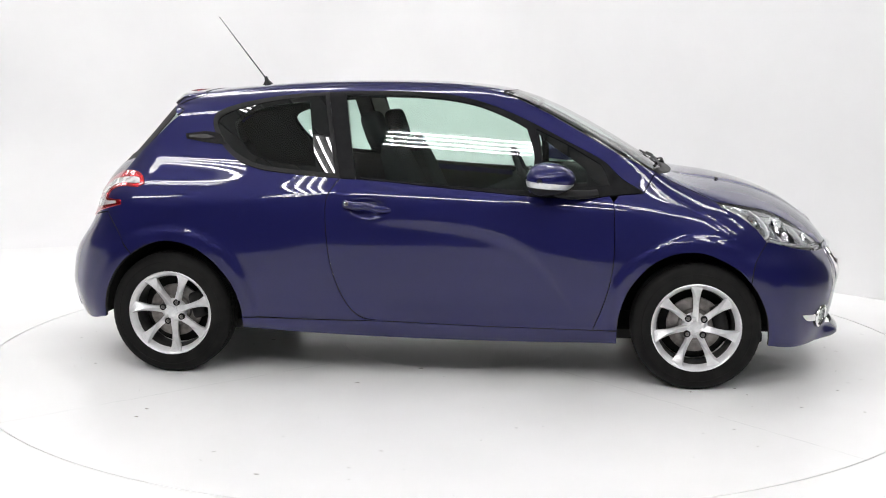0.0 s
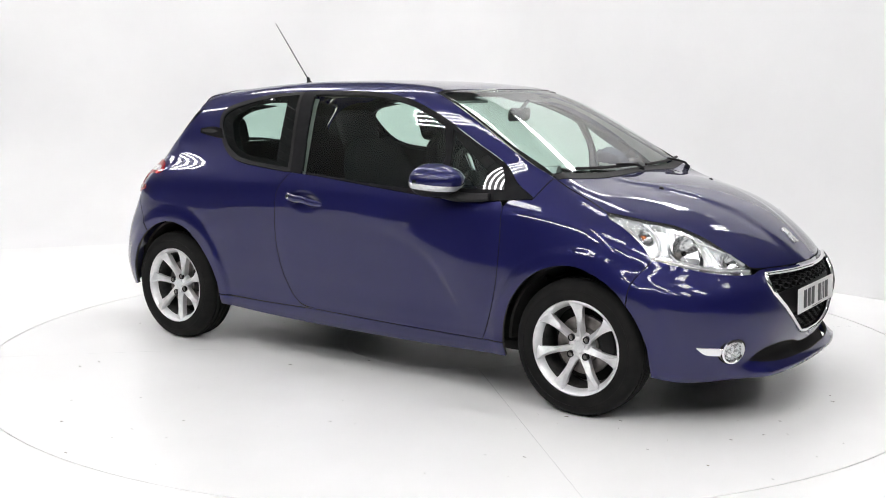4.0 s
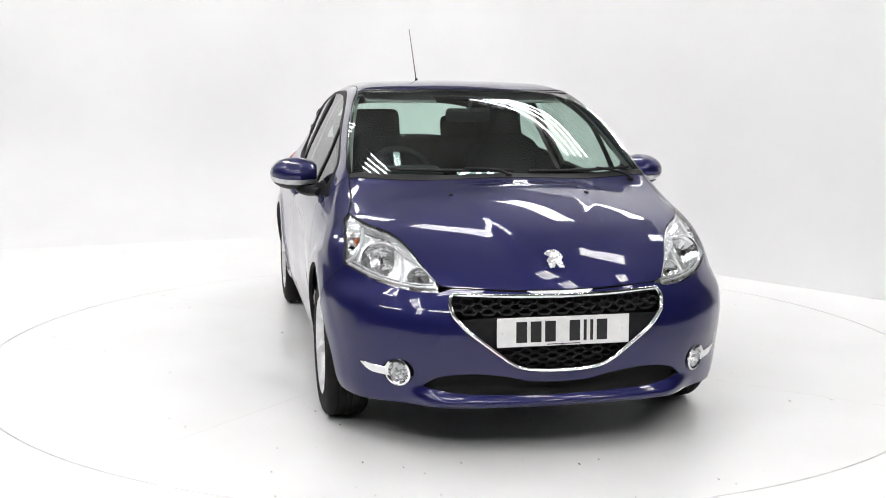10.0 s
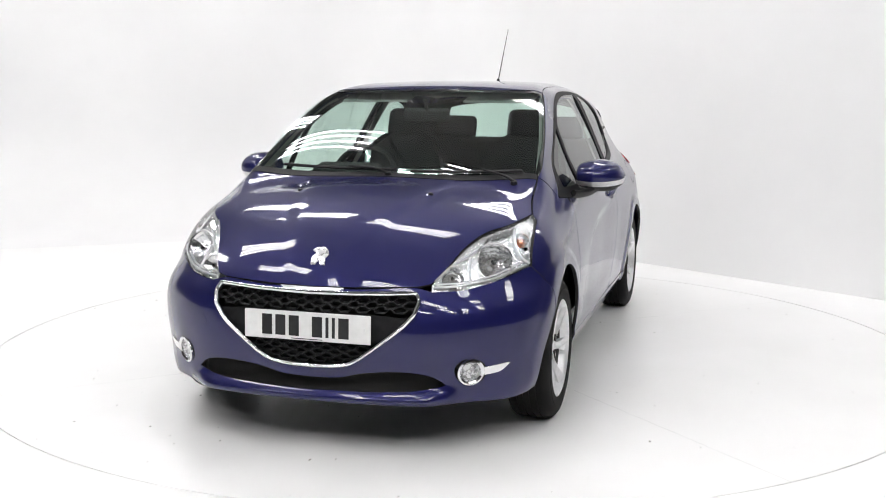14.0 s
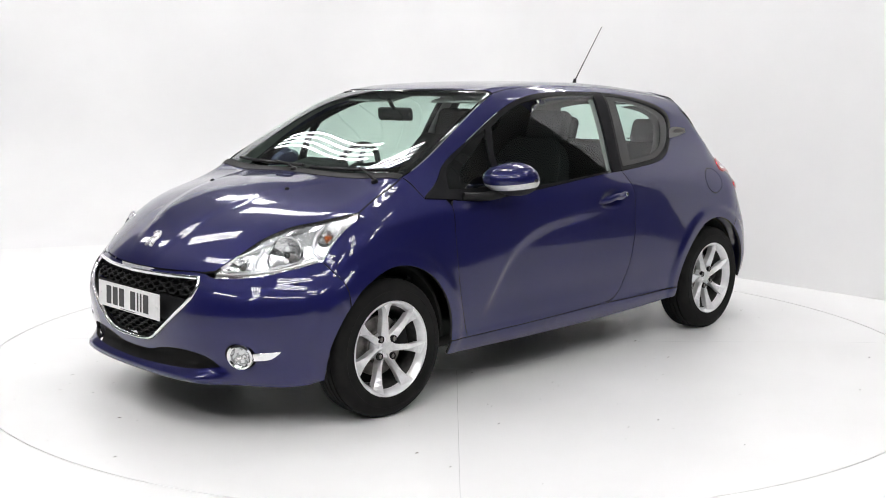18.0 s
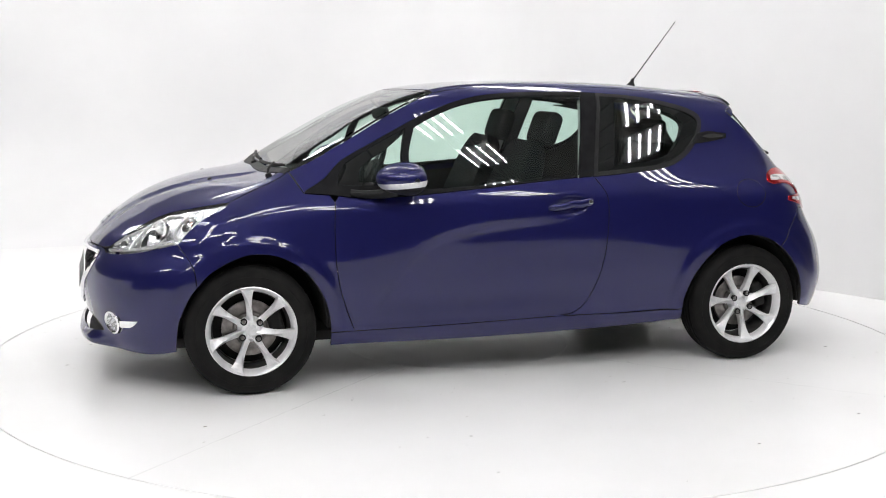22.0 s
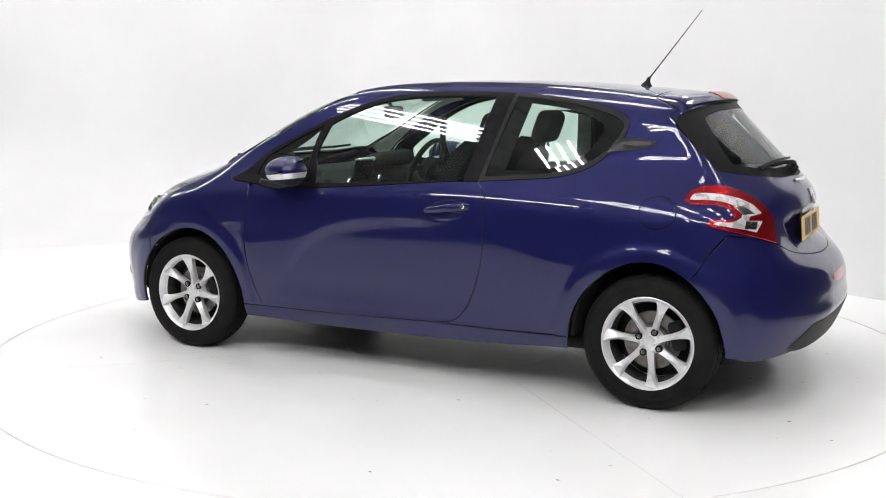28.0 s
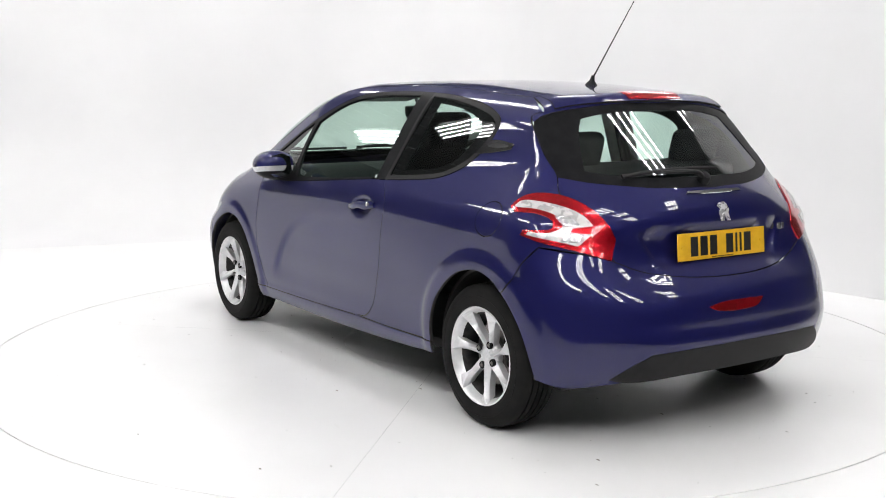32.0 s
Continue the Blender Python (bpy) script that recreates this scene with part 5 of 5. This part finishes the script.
def rear_details():
    def lift(q):
        return 0.003 + 0.012 * np.clip((0.150 - q[:, 1]) / 0.175, 0, 1.1) ** 2
    tail_edge = RR((0.500, 1.312), (0.42, 1.325), (0.30, 1.335), (0.15, 1.340), (0.0, 1.342))
    sp = both_halves(ring_of([*T((-1.205, 0.0), (-1.20, 0.25), (-1.182, 0.470))], [*T((-1.182, 0.470)), tail_edge[0]], tail_edge))
    # its deep flange turns out dark, the shade under the spoiler put in colour
    hang("roof_spoiler", skin(SLANT_R, sp, spacing=0.02, gap=0.001, flange=0.034, swell=lift), PAINT, car, "blue roof spoiler over the rear window")
    st = both_halves(ring_of(T((-1.315, 0.0), (-1.318, 0.10), (-1.332, 0.150)), [*T((-1.332, 0.150)), *RR((0.150, 1.347))], RR((0.150, 1.347), (0.08, 1.346), (0.0, 1.345))))
    hang("stop_lamp", skin(SLANT_R, st, proud=0.004, gap=0.0, spacing=0.015, flange=0.012, swell=lift), RED, car, "red high-level stop lamp in the roof spoiler")
    ref = ring_of(RR((0.215, 0.553), (0.15, 0.565), (0.05, 0.568), (-0.095, 0.566)), RR((-0.095, 0.566), (-0.055, 0.538), (0.02, 0.530), (0.10, 0.529), (0.18, 0.538), (0.215, 0.553)))
    hang("fog_reflector", skin(REAR, ref, proud=0.004, gap=0.0, spacing=0.015, flange=0.01), RED, car, "red lens in the rear bumper")
    val = both_halves(ring_of(RR((0.0, 0.402), (0.30, 0.398), (0.48, 0.388)), RR((0.48, 0.388), (0.56, 0.340), (0.62, 0.290)), RR((0.62, 0.290), (0.55, 0.276), (0.3, 0.287), (0.0, 0.289))))
    hang("rear_valance", skin(CYL_R, val, proud=0.003, gap=0.0, flange=0.02), BLACK, car, "matt black lower bumper valance")
    strip = both_halves(ring_of(RR((0.0, 0.985), (0.15, 0.984)), RR((0.15, 0.984), (0.16, 0.976)), RR((0.16, 0.976), (0.0, 0.975))))
    hang("tailgate_grip", skin(REAR, strip, proud=0.010, gap=0.0, spacing=0.012, flange=0.012), CHROME, car, "chrome tailgate grip")
    for k in range(3):
        y = -0.385 - k * 0.030
        p, n = spot("r", y, 0.812)
        place(part("model_bar", box_bm((0.020, 0.026, 0.004), (0, 0, 0.002), 0.001, 1), CHROME, car), facing(p, n))


def under_parts():
    for wx in (1.262, -1.262):
        for s in (1, -1):
            bm = lathe([(0.352, 0.40), (0.352, 0.770), (0.366, 0.770), (0.366, 0.40), (0.05, 0.40)], 40, "y", arc=(-0.05, math.pi + 0.05))
            if s < 0:
                flip(bm)
            ob = part("wheel_liner", bm, UNDER, car)
            ob.location = (wx, 0, 0.302)
    part("floor_pan", box_bm((3.2, 1.34, 0.05), (0, 0, 0.225), 0.01), UNDER, car)
    part("front_undertray", box_bm((0.46, 0.86, 0.03), (1.66, 0, 0.215), 0.01), UNDER, car)
    part("radiator", box_bm((0.08, 0.80, 0.36), (1.74, 0, 0.42), 0.01), UNDER, car)
    part("rear_undertray", box_bm((0.40, 1.2, 0.20), (-1.62, 0, 0.36), 0.02), UNDER, car)
    part("silencer", box_bm((0.25, 0.42, 0.14), (-1.45, -0.28, 0.215), 0.05, 3), STEEL, car)
    part("rear_axle", tube([(-1.2, -0.6, 0.26), (-1.2, 0.6, 0.26)], 0.04, 12), UNDER, car)


def rounded(size, bevel, seg=3):
    return box_bm(size, (0, 0, 0), bevel, seg)


def cabin():
    # lining below the belt and over the roof
    card = ring_of(S((0.86, 0.90), (0.5, 0.895), (0.0, 0.93), (-0.43, 0.965)), S((-0.43, 0.965), (-0.47, 0.80), (-0.40, 0.40)), S((-0.40, 0.40), (0.2, 0.33), (0.80, 0.33)), S((0.80, 0.33), (0.86, 0.90)))
    pair("door_card", skin(SIDE, card, proud=-0.065, gap=0.0, spacing=0.06, flange=0.0), DASH, (car, car))
    q = ring_of(S((-0.44, 1.0), (-0.75, 1.035), (-0.88, 1.08), (-0.965, 1.17)), S((-0.965, 1.17), (-0.985, 1.235), (-0.92, 1.285), (-0.72, 1.33)), S((-0.72, 1.33), (-1.05, 1.34), (-1.20, 1.29)), S((-1.20, 1.29), (-1.36, 1.16), (-1.42, 1.05), (-1.45, 0.70)), S((-1.45, 0.70), (-0.9, 0.66), (-0.46, 0.60)), S((-0.46, 0.60), (-0.44, 1.0)))
    pair("rear_side_lining", skin(SIDE, q, proud=-0.05, gap=0.0, spacing=0.05, flange=0.0), DASH, (car, car))
    roof = both_halves(ring_of(T((0.40, 0.0), (0.39, 0.3), (0.35, 0.52)), T((0.35, 0.52), (0.0, 0.53), (-0.6, 0.52), (-1.20, 0.47)), T((-1.20, 0.47), (-1.23, 0.25), (-1.24, 0.0))))
    hang("headlining", skin(TOP, roof, proud=-0.035, gap=0.0, spacing=0.08, flange=0), TRIM_GREY, car)
    post = ring_of(S((0.97, 0.965), (0.70, 1.17), (0.45, 1.31), (0.30, 1.35)), [*S((0.30, 1.35)), *T((0.36, 0.558))], T((0.36, 0.558), (0.55, 0.604), (0.8, 0.658), (1.02, 0.684)), [*T((1.02, 0.684)), *S((0.97, 0.965))])
    pair("pillar_lining", skin(BARREL, post, proud=-0.03, gap=0.0, spacing=0.04, flange=0), TRIM_GREY, (car, car))
    bp = ring_of(S((-0.435, 1.36), (-0.50, 1.36)), S((-0.50, 1.36), (-0.42, 0.95)), S((-0.42, 0.95), (-0.36, 0.95)), S((-0.36, 0.95), (-0.435, 1.36)))
    pair("b_pillar_lining", skin(SIDE, bp, proud=-0.04, gap=-0.01, spacing=0.03, flange=0), TRIM_GREY, (car, car))
    # dashboard with hood, vents and screen
    prof = [(1.06, 0.93), (0.90, 0.955), (0.74, 0.945), (0.66, 0.90), (0.62, 0.82), (0.66, 0.72), (0.72, 0.55), (1.06, 0.55)]
    bm = bmesh.new()
    ys = np.linspace(-0.69, 0.69, 25)
    rows = [[bm.verts.new((x + 0.06 * (1 - (y / 0.69) ** 2) * (x < 1.0) - 0.02, y, z)) for x, z in prof] for y in ys]
    for a, b in zip(rows[:-1], rows[1:]):
        for k in range(len(prof) - 1):
            bm.faces.new((a[k], a[k + 1], b[k + 1], b[k]))
    for r in (rows[0], rows[-1]):
        bm.faces.new(r)
    bmesh.ops.recalc_face_normals(bm, faces=bm.faces)
    d = part("dashboard", bm, DASH, car, "dark grained dashboard")
    place(part("instrument_hood", rounded((0.16, 0.34, 0.09), 0.035), DASH, d), pose(0.70, -0.36, 0.975, 0, 12, 0))
    place(part("touch_screen", rounded((0.02, 0.20, 0.125), 0.008), GLOSS_BLACK, d), pose(0.665, 0.0, 0.935, 0, -14, 0))
    place(part("screen_frame", rounded((0.012, 0.215, 0.14), 0.008), CHROME, d), pose(0.674, 0.0, 0.935, 0, -14, 0))
    for y in (-0.62, -0.17, 0.17, 0.62):
        place(part("air_vent", lathe([(0.0, 0.004), (0.028, 0.006), (0.036, 0.010), (0.040, 0.0)], 20, "x"), CHROME, d), pose(0.655, y, 0.86, 0, 180, 0))
    place(part("console", rounded((0.75, 0.20, 0.30), 0.04), DASH, car), pose(0.30, 0, 0.42, 0, 0, 0))
    place(part("gear_lever", lathe([(0.0, 0.14), (0.022, 0.13), (0.024, 0.10), (0.012, 0.08), (0.010, 0.0), (0.04, -0.02)], 16, "z"), CHROME, car), pose(0.30, 0, 0.60, 0, 12, 0))
    # steering wheel on the right
    m = pose(0.455, -0.36, 0.935, 0, 66, 0) @ pose(0, 0, 0, 0, 0, 0)
    sw = place(part("steering_wheel", lathe([(0.172 + 0.016 * math.cos(a), 0.016 * math.sin(a)) for a in (2 * math.pi * k / 12 for k in range(12))], 48, "z", True), DASH, car, "black steering wheel with a bright lower spoke"), m)
    part("boss", lathe([(0.0, 0.02), (0.06, 0.012), (0.075, -0.01), (0.07, -0.05), (0.0, -0.06)], 32, "z"), DASH, sw)
    for a in (0, 90, 180):
        part("spoke", box_bm((0.13, 0.035, 0.014), (0.105 * math.cos(radians(a + 90)), 0.105 * math.sin(radians(a + 90)), -0.005), 0.005, 2, Matrix.Rotation(radians(a + 90), 4, "Z")), CHROME if a == 90 else DASH, sw)
    part("column", tube([(0, 0, -0.03), (0, 0, -0.25)], 0.05, 16), DASH, sw)
    for s in (1, -1):
        seat(0.19, 0.36 * s)
    # rear bench
    place(part("rear_cushion", rounded((0.50, 1.22, 0.16), 0.06), CLOTH, car), pose(-0.88, 0, 0.52, 0, -8, 0))
    b = place(part("rear_backrest", rounded((0.13, 1.22, 0.58), 0.055), CLOTH, car, "dark cloth rear backrest"), pose(-1.22, 0, 0.80, 0, -17, 0))
    for y in (-0.36, 0.36):
        h = place(part("headrest", rounded((0.08, 0.28, 0.16), 0.04), CLOTH, car), pose(-1.30, y, 1.14, 0, -15, 0))
    hat = both_halves(ring_of(T((-1.28, 0.0), (-1.28, 0.55)), T((-1.28, 0.55), (-1.45, 0.55)), T((-1.45, 0.55), (-1.62, 0.35), (-1.66, 0.0))))
    bm = prism([(x, y) for x, y, z in hat], 0.02, "z", 0.985)
    part("parcel_shelf", bm, DASH, car)
    # inside mirror
    mm = place(part("rear_view_mirror", rounded((0.03, 0.235, 0.068), 0.018), BLACK, car), pose(0.475, -0.01, 1.265, 0, 8, 6))
    part("stem", tube([(0.0, 0, 0.02), (0.04, 0, 0.08)], 0.010, 8), BLACK, mm)
    for s in (1, -1):
        place(part("sun_visor", rounded((0.15, 0.36, 0.012), 0.005), TRIM_GREY, car), pose(0.30, 0.33 * s, 1.345, 0, 12, 0))


def seat(x, y):
    e = part("front_seat", rounded((0.52, 0.50, 0.16), 0.06), CLOTH, car, "dark cloth front seat with headrest")
    place(e, pose(x + 0.05, y, 0.555, 0, -9, 0))
    back = part("backrest", seat_back(), CLOTH, e)
    place(back, pose(-0.27, 0, 0.06, 0, -13, 0))
    head = part("headrest", rounded((0.09, 0.27, 0.185), 0.042, 4), CLOTH, e)
    place(head, pose(-0.455, 0, 0.715, 0, -10, 0))
    for s in (1, -1):
        part("headrest_post", tube([(-0.415, 0.06 * s, 0.54), (-0.45, 0.06 * s, 0.68)], 0.006, 8), CHROME, e)


def seat_back():
    """A backrest that narrows upwards, with side wings."""
    bm = bmesh.new()
    rows = []
    for z, w, d in ((0.0, 0.21, 0.06), (0.10, 0.24, 0.075), (0.25, 0.255, 0.07), (0.38, 0.25, 0.06), (0.48, 0.225, 0.05), (0.55, 0.18, 0.042), (0.59, 0.12, 0.03)):
        row = []
        for k in range(20):
            a = 2 * math.pi * k / 20
            c, s = math.cos(a), math.sin(a)
            yy = w * math.copysign(abs(s) ** 0.55, s)
            xx = d * math.copysign(abs(c) ** 0.7, c) + (0.045 * (abs(yy) / w) ** 3 if c > 0 else 0)
            row.append(bm.verts.new((xx, yy, z)))
        rows.append(row)
    for a, b in zip(rows[:-1], rows[1:]):
        for k in range(20):
            bm.faces.new((a[k], a[(k + 1) % 20], b[(k + 1) % 20], b[k]))
    bm.faces.new(rows[0][::-1])
    bm.faces.new(rows[-1])
    bmesh.ops.recalc_face_normals(bm, faces=bm.faces)
    return bm


def spoke_bm():
    """A spoke along +x: a folded blade, narrow at the hub and wide at the rim, the fold off its middle."""
    sec = [(0.022, -0.018, 0.010, 0.018, 0.052), (0.045, -0.018, 0.011, 0.018, 0.053), (0.070, -0.0145, 0.009, 0.0145, 0.057), (0.105, -0.0145, 0.004, 0.013, 0.064), (0.135, -0.017, -0.004, 0.0145, 0.071), (0.160, -0.022, -0.012, 0.018, 0.077), (0.178, -0.029, -0.020, 0.022, 0.082), (0.188, -0.036, -0.027, 0.028, 0.084), (0.196, -0.042, -0.032, 0.032, 0.084)]
    bm = bmesh.new()
    rows = []
    for r, lo, ridge, hi, h in sec:
        rows.append([bm.verts.new(v) for v in ((r, h - 0.045, lo + 0.004), (r, h - 0.012, lo), (r, h + 0.006, ridge - 0.001), (r, h + 0.006, ridge + 0.001), (r, h - 0.012, hi), (r, h - 0.045, hi - 0.004))])
    for a, b in zip(rows[:-1], rows[1:]):
        for k in range(5):
            bm.faces.new((a[k], a[k + 1], b[k + 1], b[k]))
    bmesh.ops.recalc_face_normals(bm, faces=bm.faces)
    return bm


def wheel_parts(phase):
    """A wheel with its face to +y, its centre at the origin."""
    e = new("wheel")
    tyre = [(0.204, -0.085), (0.212, -0.093), (0.232, -0.0945), (0.252, -0.094), (0.274, -0.090), (0.290, -0.080), (0.299, -0.066), (0.3015, -0.050), (0.3015, -0.046), (0.294, -0.045), (0.294, -0.039), (0.302, -0.038), (0.3025, -0.018), (0.295, -0.017), (0.295, -0.010), (0.3025, -0.009)]
    tyre = tyre + [(r, -h) for r, h in tyre[::-1]]
    tb = lathe(tyre, 120)
    for v in tb.verts:
        # cross grooves in the tread's shoulders
        r, k = math.hypot(v.co.x, v.co.z), round(math.atan2(v.co.z, v.co.x) / (2 * math.pi / 120))
        if k % 2 and 0.044 < abs(v.co.y) < 0.083 and r > 0.287:
            v.co.x, v.co.z = v.co.x * 0.994, v.co.z * 0.994
        if v.co.z < -0.297:
            v.co.z = -0.297
    part("tyre", tb, RUBBER, e, "black road tyre with grooved tread")
    part("side_ring", lathe([(0.2515, 0.0942), (0.2535, 0.0955), (0.2555, 0.0938)], 96), RUBBER, e)
    rim = part("rim", lathe([(0.181, 0.052), (0.186, 0.066), (0.191, 0.074), (0.197, 0.086), (0.204, 0.091), (0.2085, 0.089), (0.2085, 0.082)], 96), ALLOY, e, "silver seven-spoke alloy rim")
    part("barrel", lathe([(0.206, -0.085), (0.186, -0.08), (0.170, -0.02), (0.176, 0.04), (0.181, 0.052)], 96), ALLOY_SHADED, rim, "inner rim barrel, coloured dark for its shade")
    part("hub", lathe([(0.0, 0.052), (0.030, 0.052), (0.042, 0.053), (0.050, 0.046), (0.058, 0.036), (0.062, 0.01)], 48), ALLOY, rim)
    part("centre_cap", lathe([(0.0, 0.0585), (0.018, 0.0575), (0.026, 0.055), (0.028, 0.050)], 36), LAMP_GREY, rim)
    master = spoke_bm()
    me = bpy.data.meshes.new("spoke")
    master.to_mesh(me)
    master.free()
    me.materials.append(ALLOY)
    for i in range(7):
        o = new("spoke", me)
        o.parent = rim
        o.matrix_local = Matrix.Rotation(2 * math.pi * i / 7 + phase, 4, "Y")
    for i in range(4):
        a = 2 * math.pi * i / 4 + phase + 0.6
        o = part("wheel_bolt", lathe([(0.0, 0.063), (0.007, 0.063), (0.0085, 0.060), (0.0085, 0.04)], 10, "y"), STEEL, rim)
        o.location = (0.052 * math.cos(a), 0, 0.052 * math.sin(a))
        o = part("bolt_well", lathe([(0.0095, 0.0600), (0.0105, 0.0622), (0.0155, 0.0618), (0.0165, 0.05)], 14, "y"), BLACK, rim)
        o.location = (0.052 * math.cos(a), 0, 0.052 * math.sin(a))
    part("brake_disc", lathe([(0.0, 0.014), (0.075, 0.014), (0.080, 0.002), (0.130, 0.002), (0.130, -0.018), (0.0, -0.018)], 48), STEEL, e, "bare steel brake disc")
    place(part("caliper", rounded((0.07, 0.08, 0.13), 0.02), UNDER, e), pose(-0.115, -0.01, 0.03, 0, 15, 0))
    # dark disc added behind the spokes to deepen the shade between them
    part("wheel_shade_disc", lathe([(0.0, -0.05), (0.172, -0.05)], 40), UNDER, e)
    return e


DOORS = body_panels()
glazing(DOORS)
headlamps()
tail_lamps()
grille_face()
fog_lamps()
mirrors()
handles(DOORS)
fins_and_small()
wipers()
rear_details()
under_parts()
cabin()
number_plate("front_plate", pose(2.030, 0.0, 0.497, 90, 0, 90) @ pose(0, 0, 0, -2, 0, 0), PLATE_WHITE, "white number plate with black bars")
number_plate("rear_plate", pose(-1.806, 0.0, 0.772, 90, 0, -90) @ pose(0, 0, 0, -5, 0, 0), PLATE_YELLOW, "yellow number plate with black bars")
p_, n_ = spot("f", 0.0, 0.748)
emblem(facing(p_, n_), 0.088)
p_, n_ = spot("r", 0.0, 0.905)
emblem(facing(p_, n_), 0.080)
for wx, wy, turns in ((1.269, 0.752, {1: 0.287, -1: 0.223}), (-1.269, 0.745, {1: -0.122, -1: -0.142})):
    for s in (1, -1):
        w = wheel_parts(turns[s])
        w.parent = car
        w.matrix_local = pose(wx, wy * s, 0.299, 0, 0, 0 if s > 0 else 180)
# ---- the room, its lights, and what turns ----
TABLE = build_room()
# (-3.4, -6.8) to (-1.7, -7.2): six unseen fittings, added to fill the floor
LIGHTS = ((1.2, 2.4, 117, 2.5), (2.9, 4.4, 116, 2.5), (-2.2, 2.0, 145, 2.0), (-3.2, 4.2, 125, 2.4), (-0.2, 0.0, 140, 2.0), (-3.75, -1.9, 131, 2.2), (5.1, 2.1, 40, 2.0), (3.2, -0.72, 20, 1.2),
          (-4.1, 0.3, 150, 1.8), (1.85, -3.1, -42, 0.7), (-0.72, -4.0, -20, 1.7), (2.8, -3.8, -42, 0.7), (1.1, -5.5, -32, 1.7), (0.2, -7.8, -30, 2.0), (-5.2, -4.9, -45, 2.0), (-3.4, -6.8, 60, 2.6), (3.6, -6.8, -60, 2.6), (-2.7, -4.7, 78, 2.4), (4.3, -5.4, -42, 2.2), (2.2, -7.0, -42, 2.2), (-1.7, -7.2, -42, 2.2), (-7.9, 4.2, 126, 2.2), (-6.35, 1.6, 130, 1.5), (4.3, -2.0, -42, 0.7), (5.1, -2.7, -42, 0.7))
for lx, ly, heading, length in LIGHTS:
    strip_light(length).matrix_world = pose(lx, ly, LAMP_Z, 0, 0, heading)


def motions():
    times = [float(t) for t in range(33)]
    walk(TABLE, [(t, pose(0, 0, 0, 0, 0, turn(t))) for t in times])
    walk(car, [(t, pose(0, 0, 0, 0, 0, turn(t)) @ pose(CAR_X, CAR_Y, 0)) for t in times])


motions()
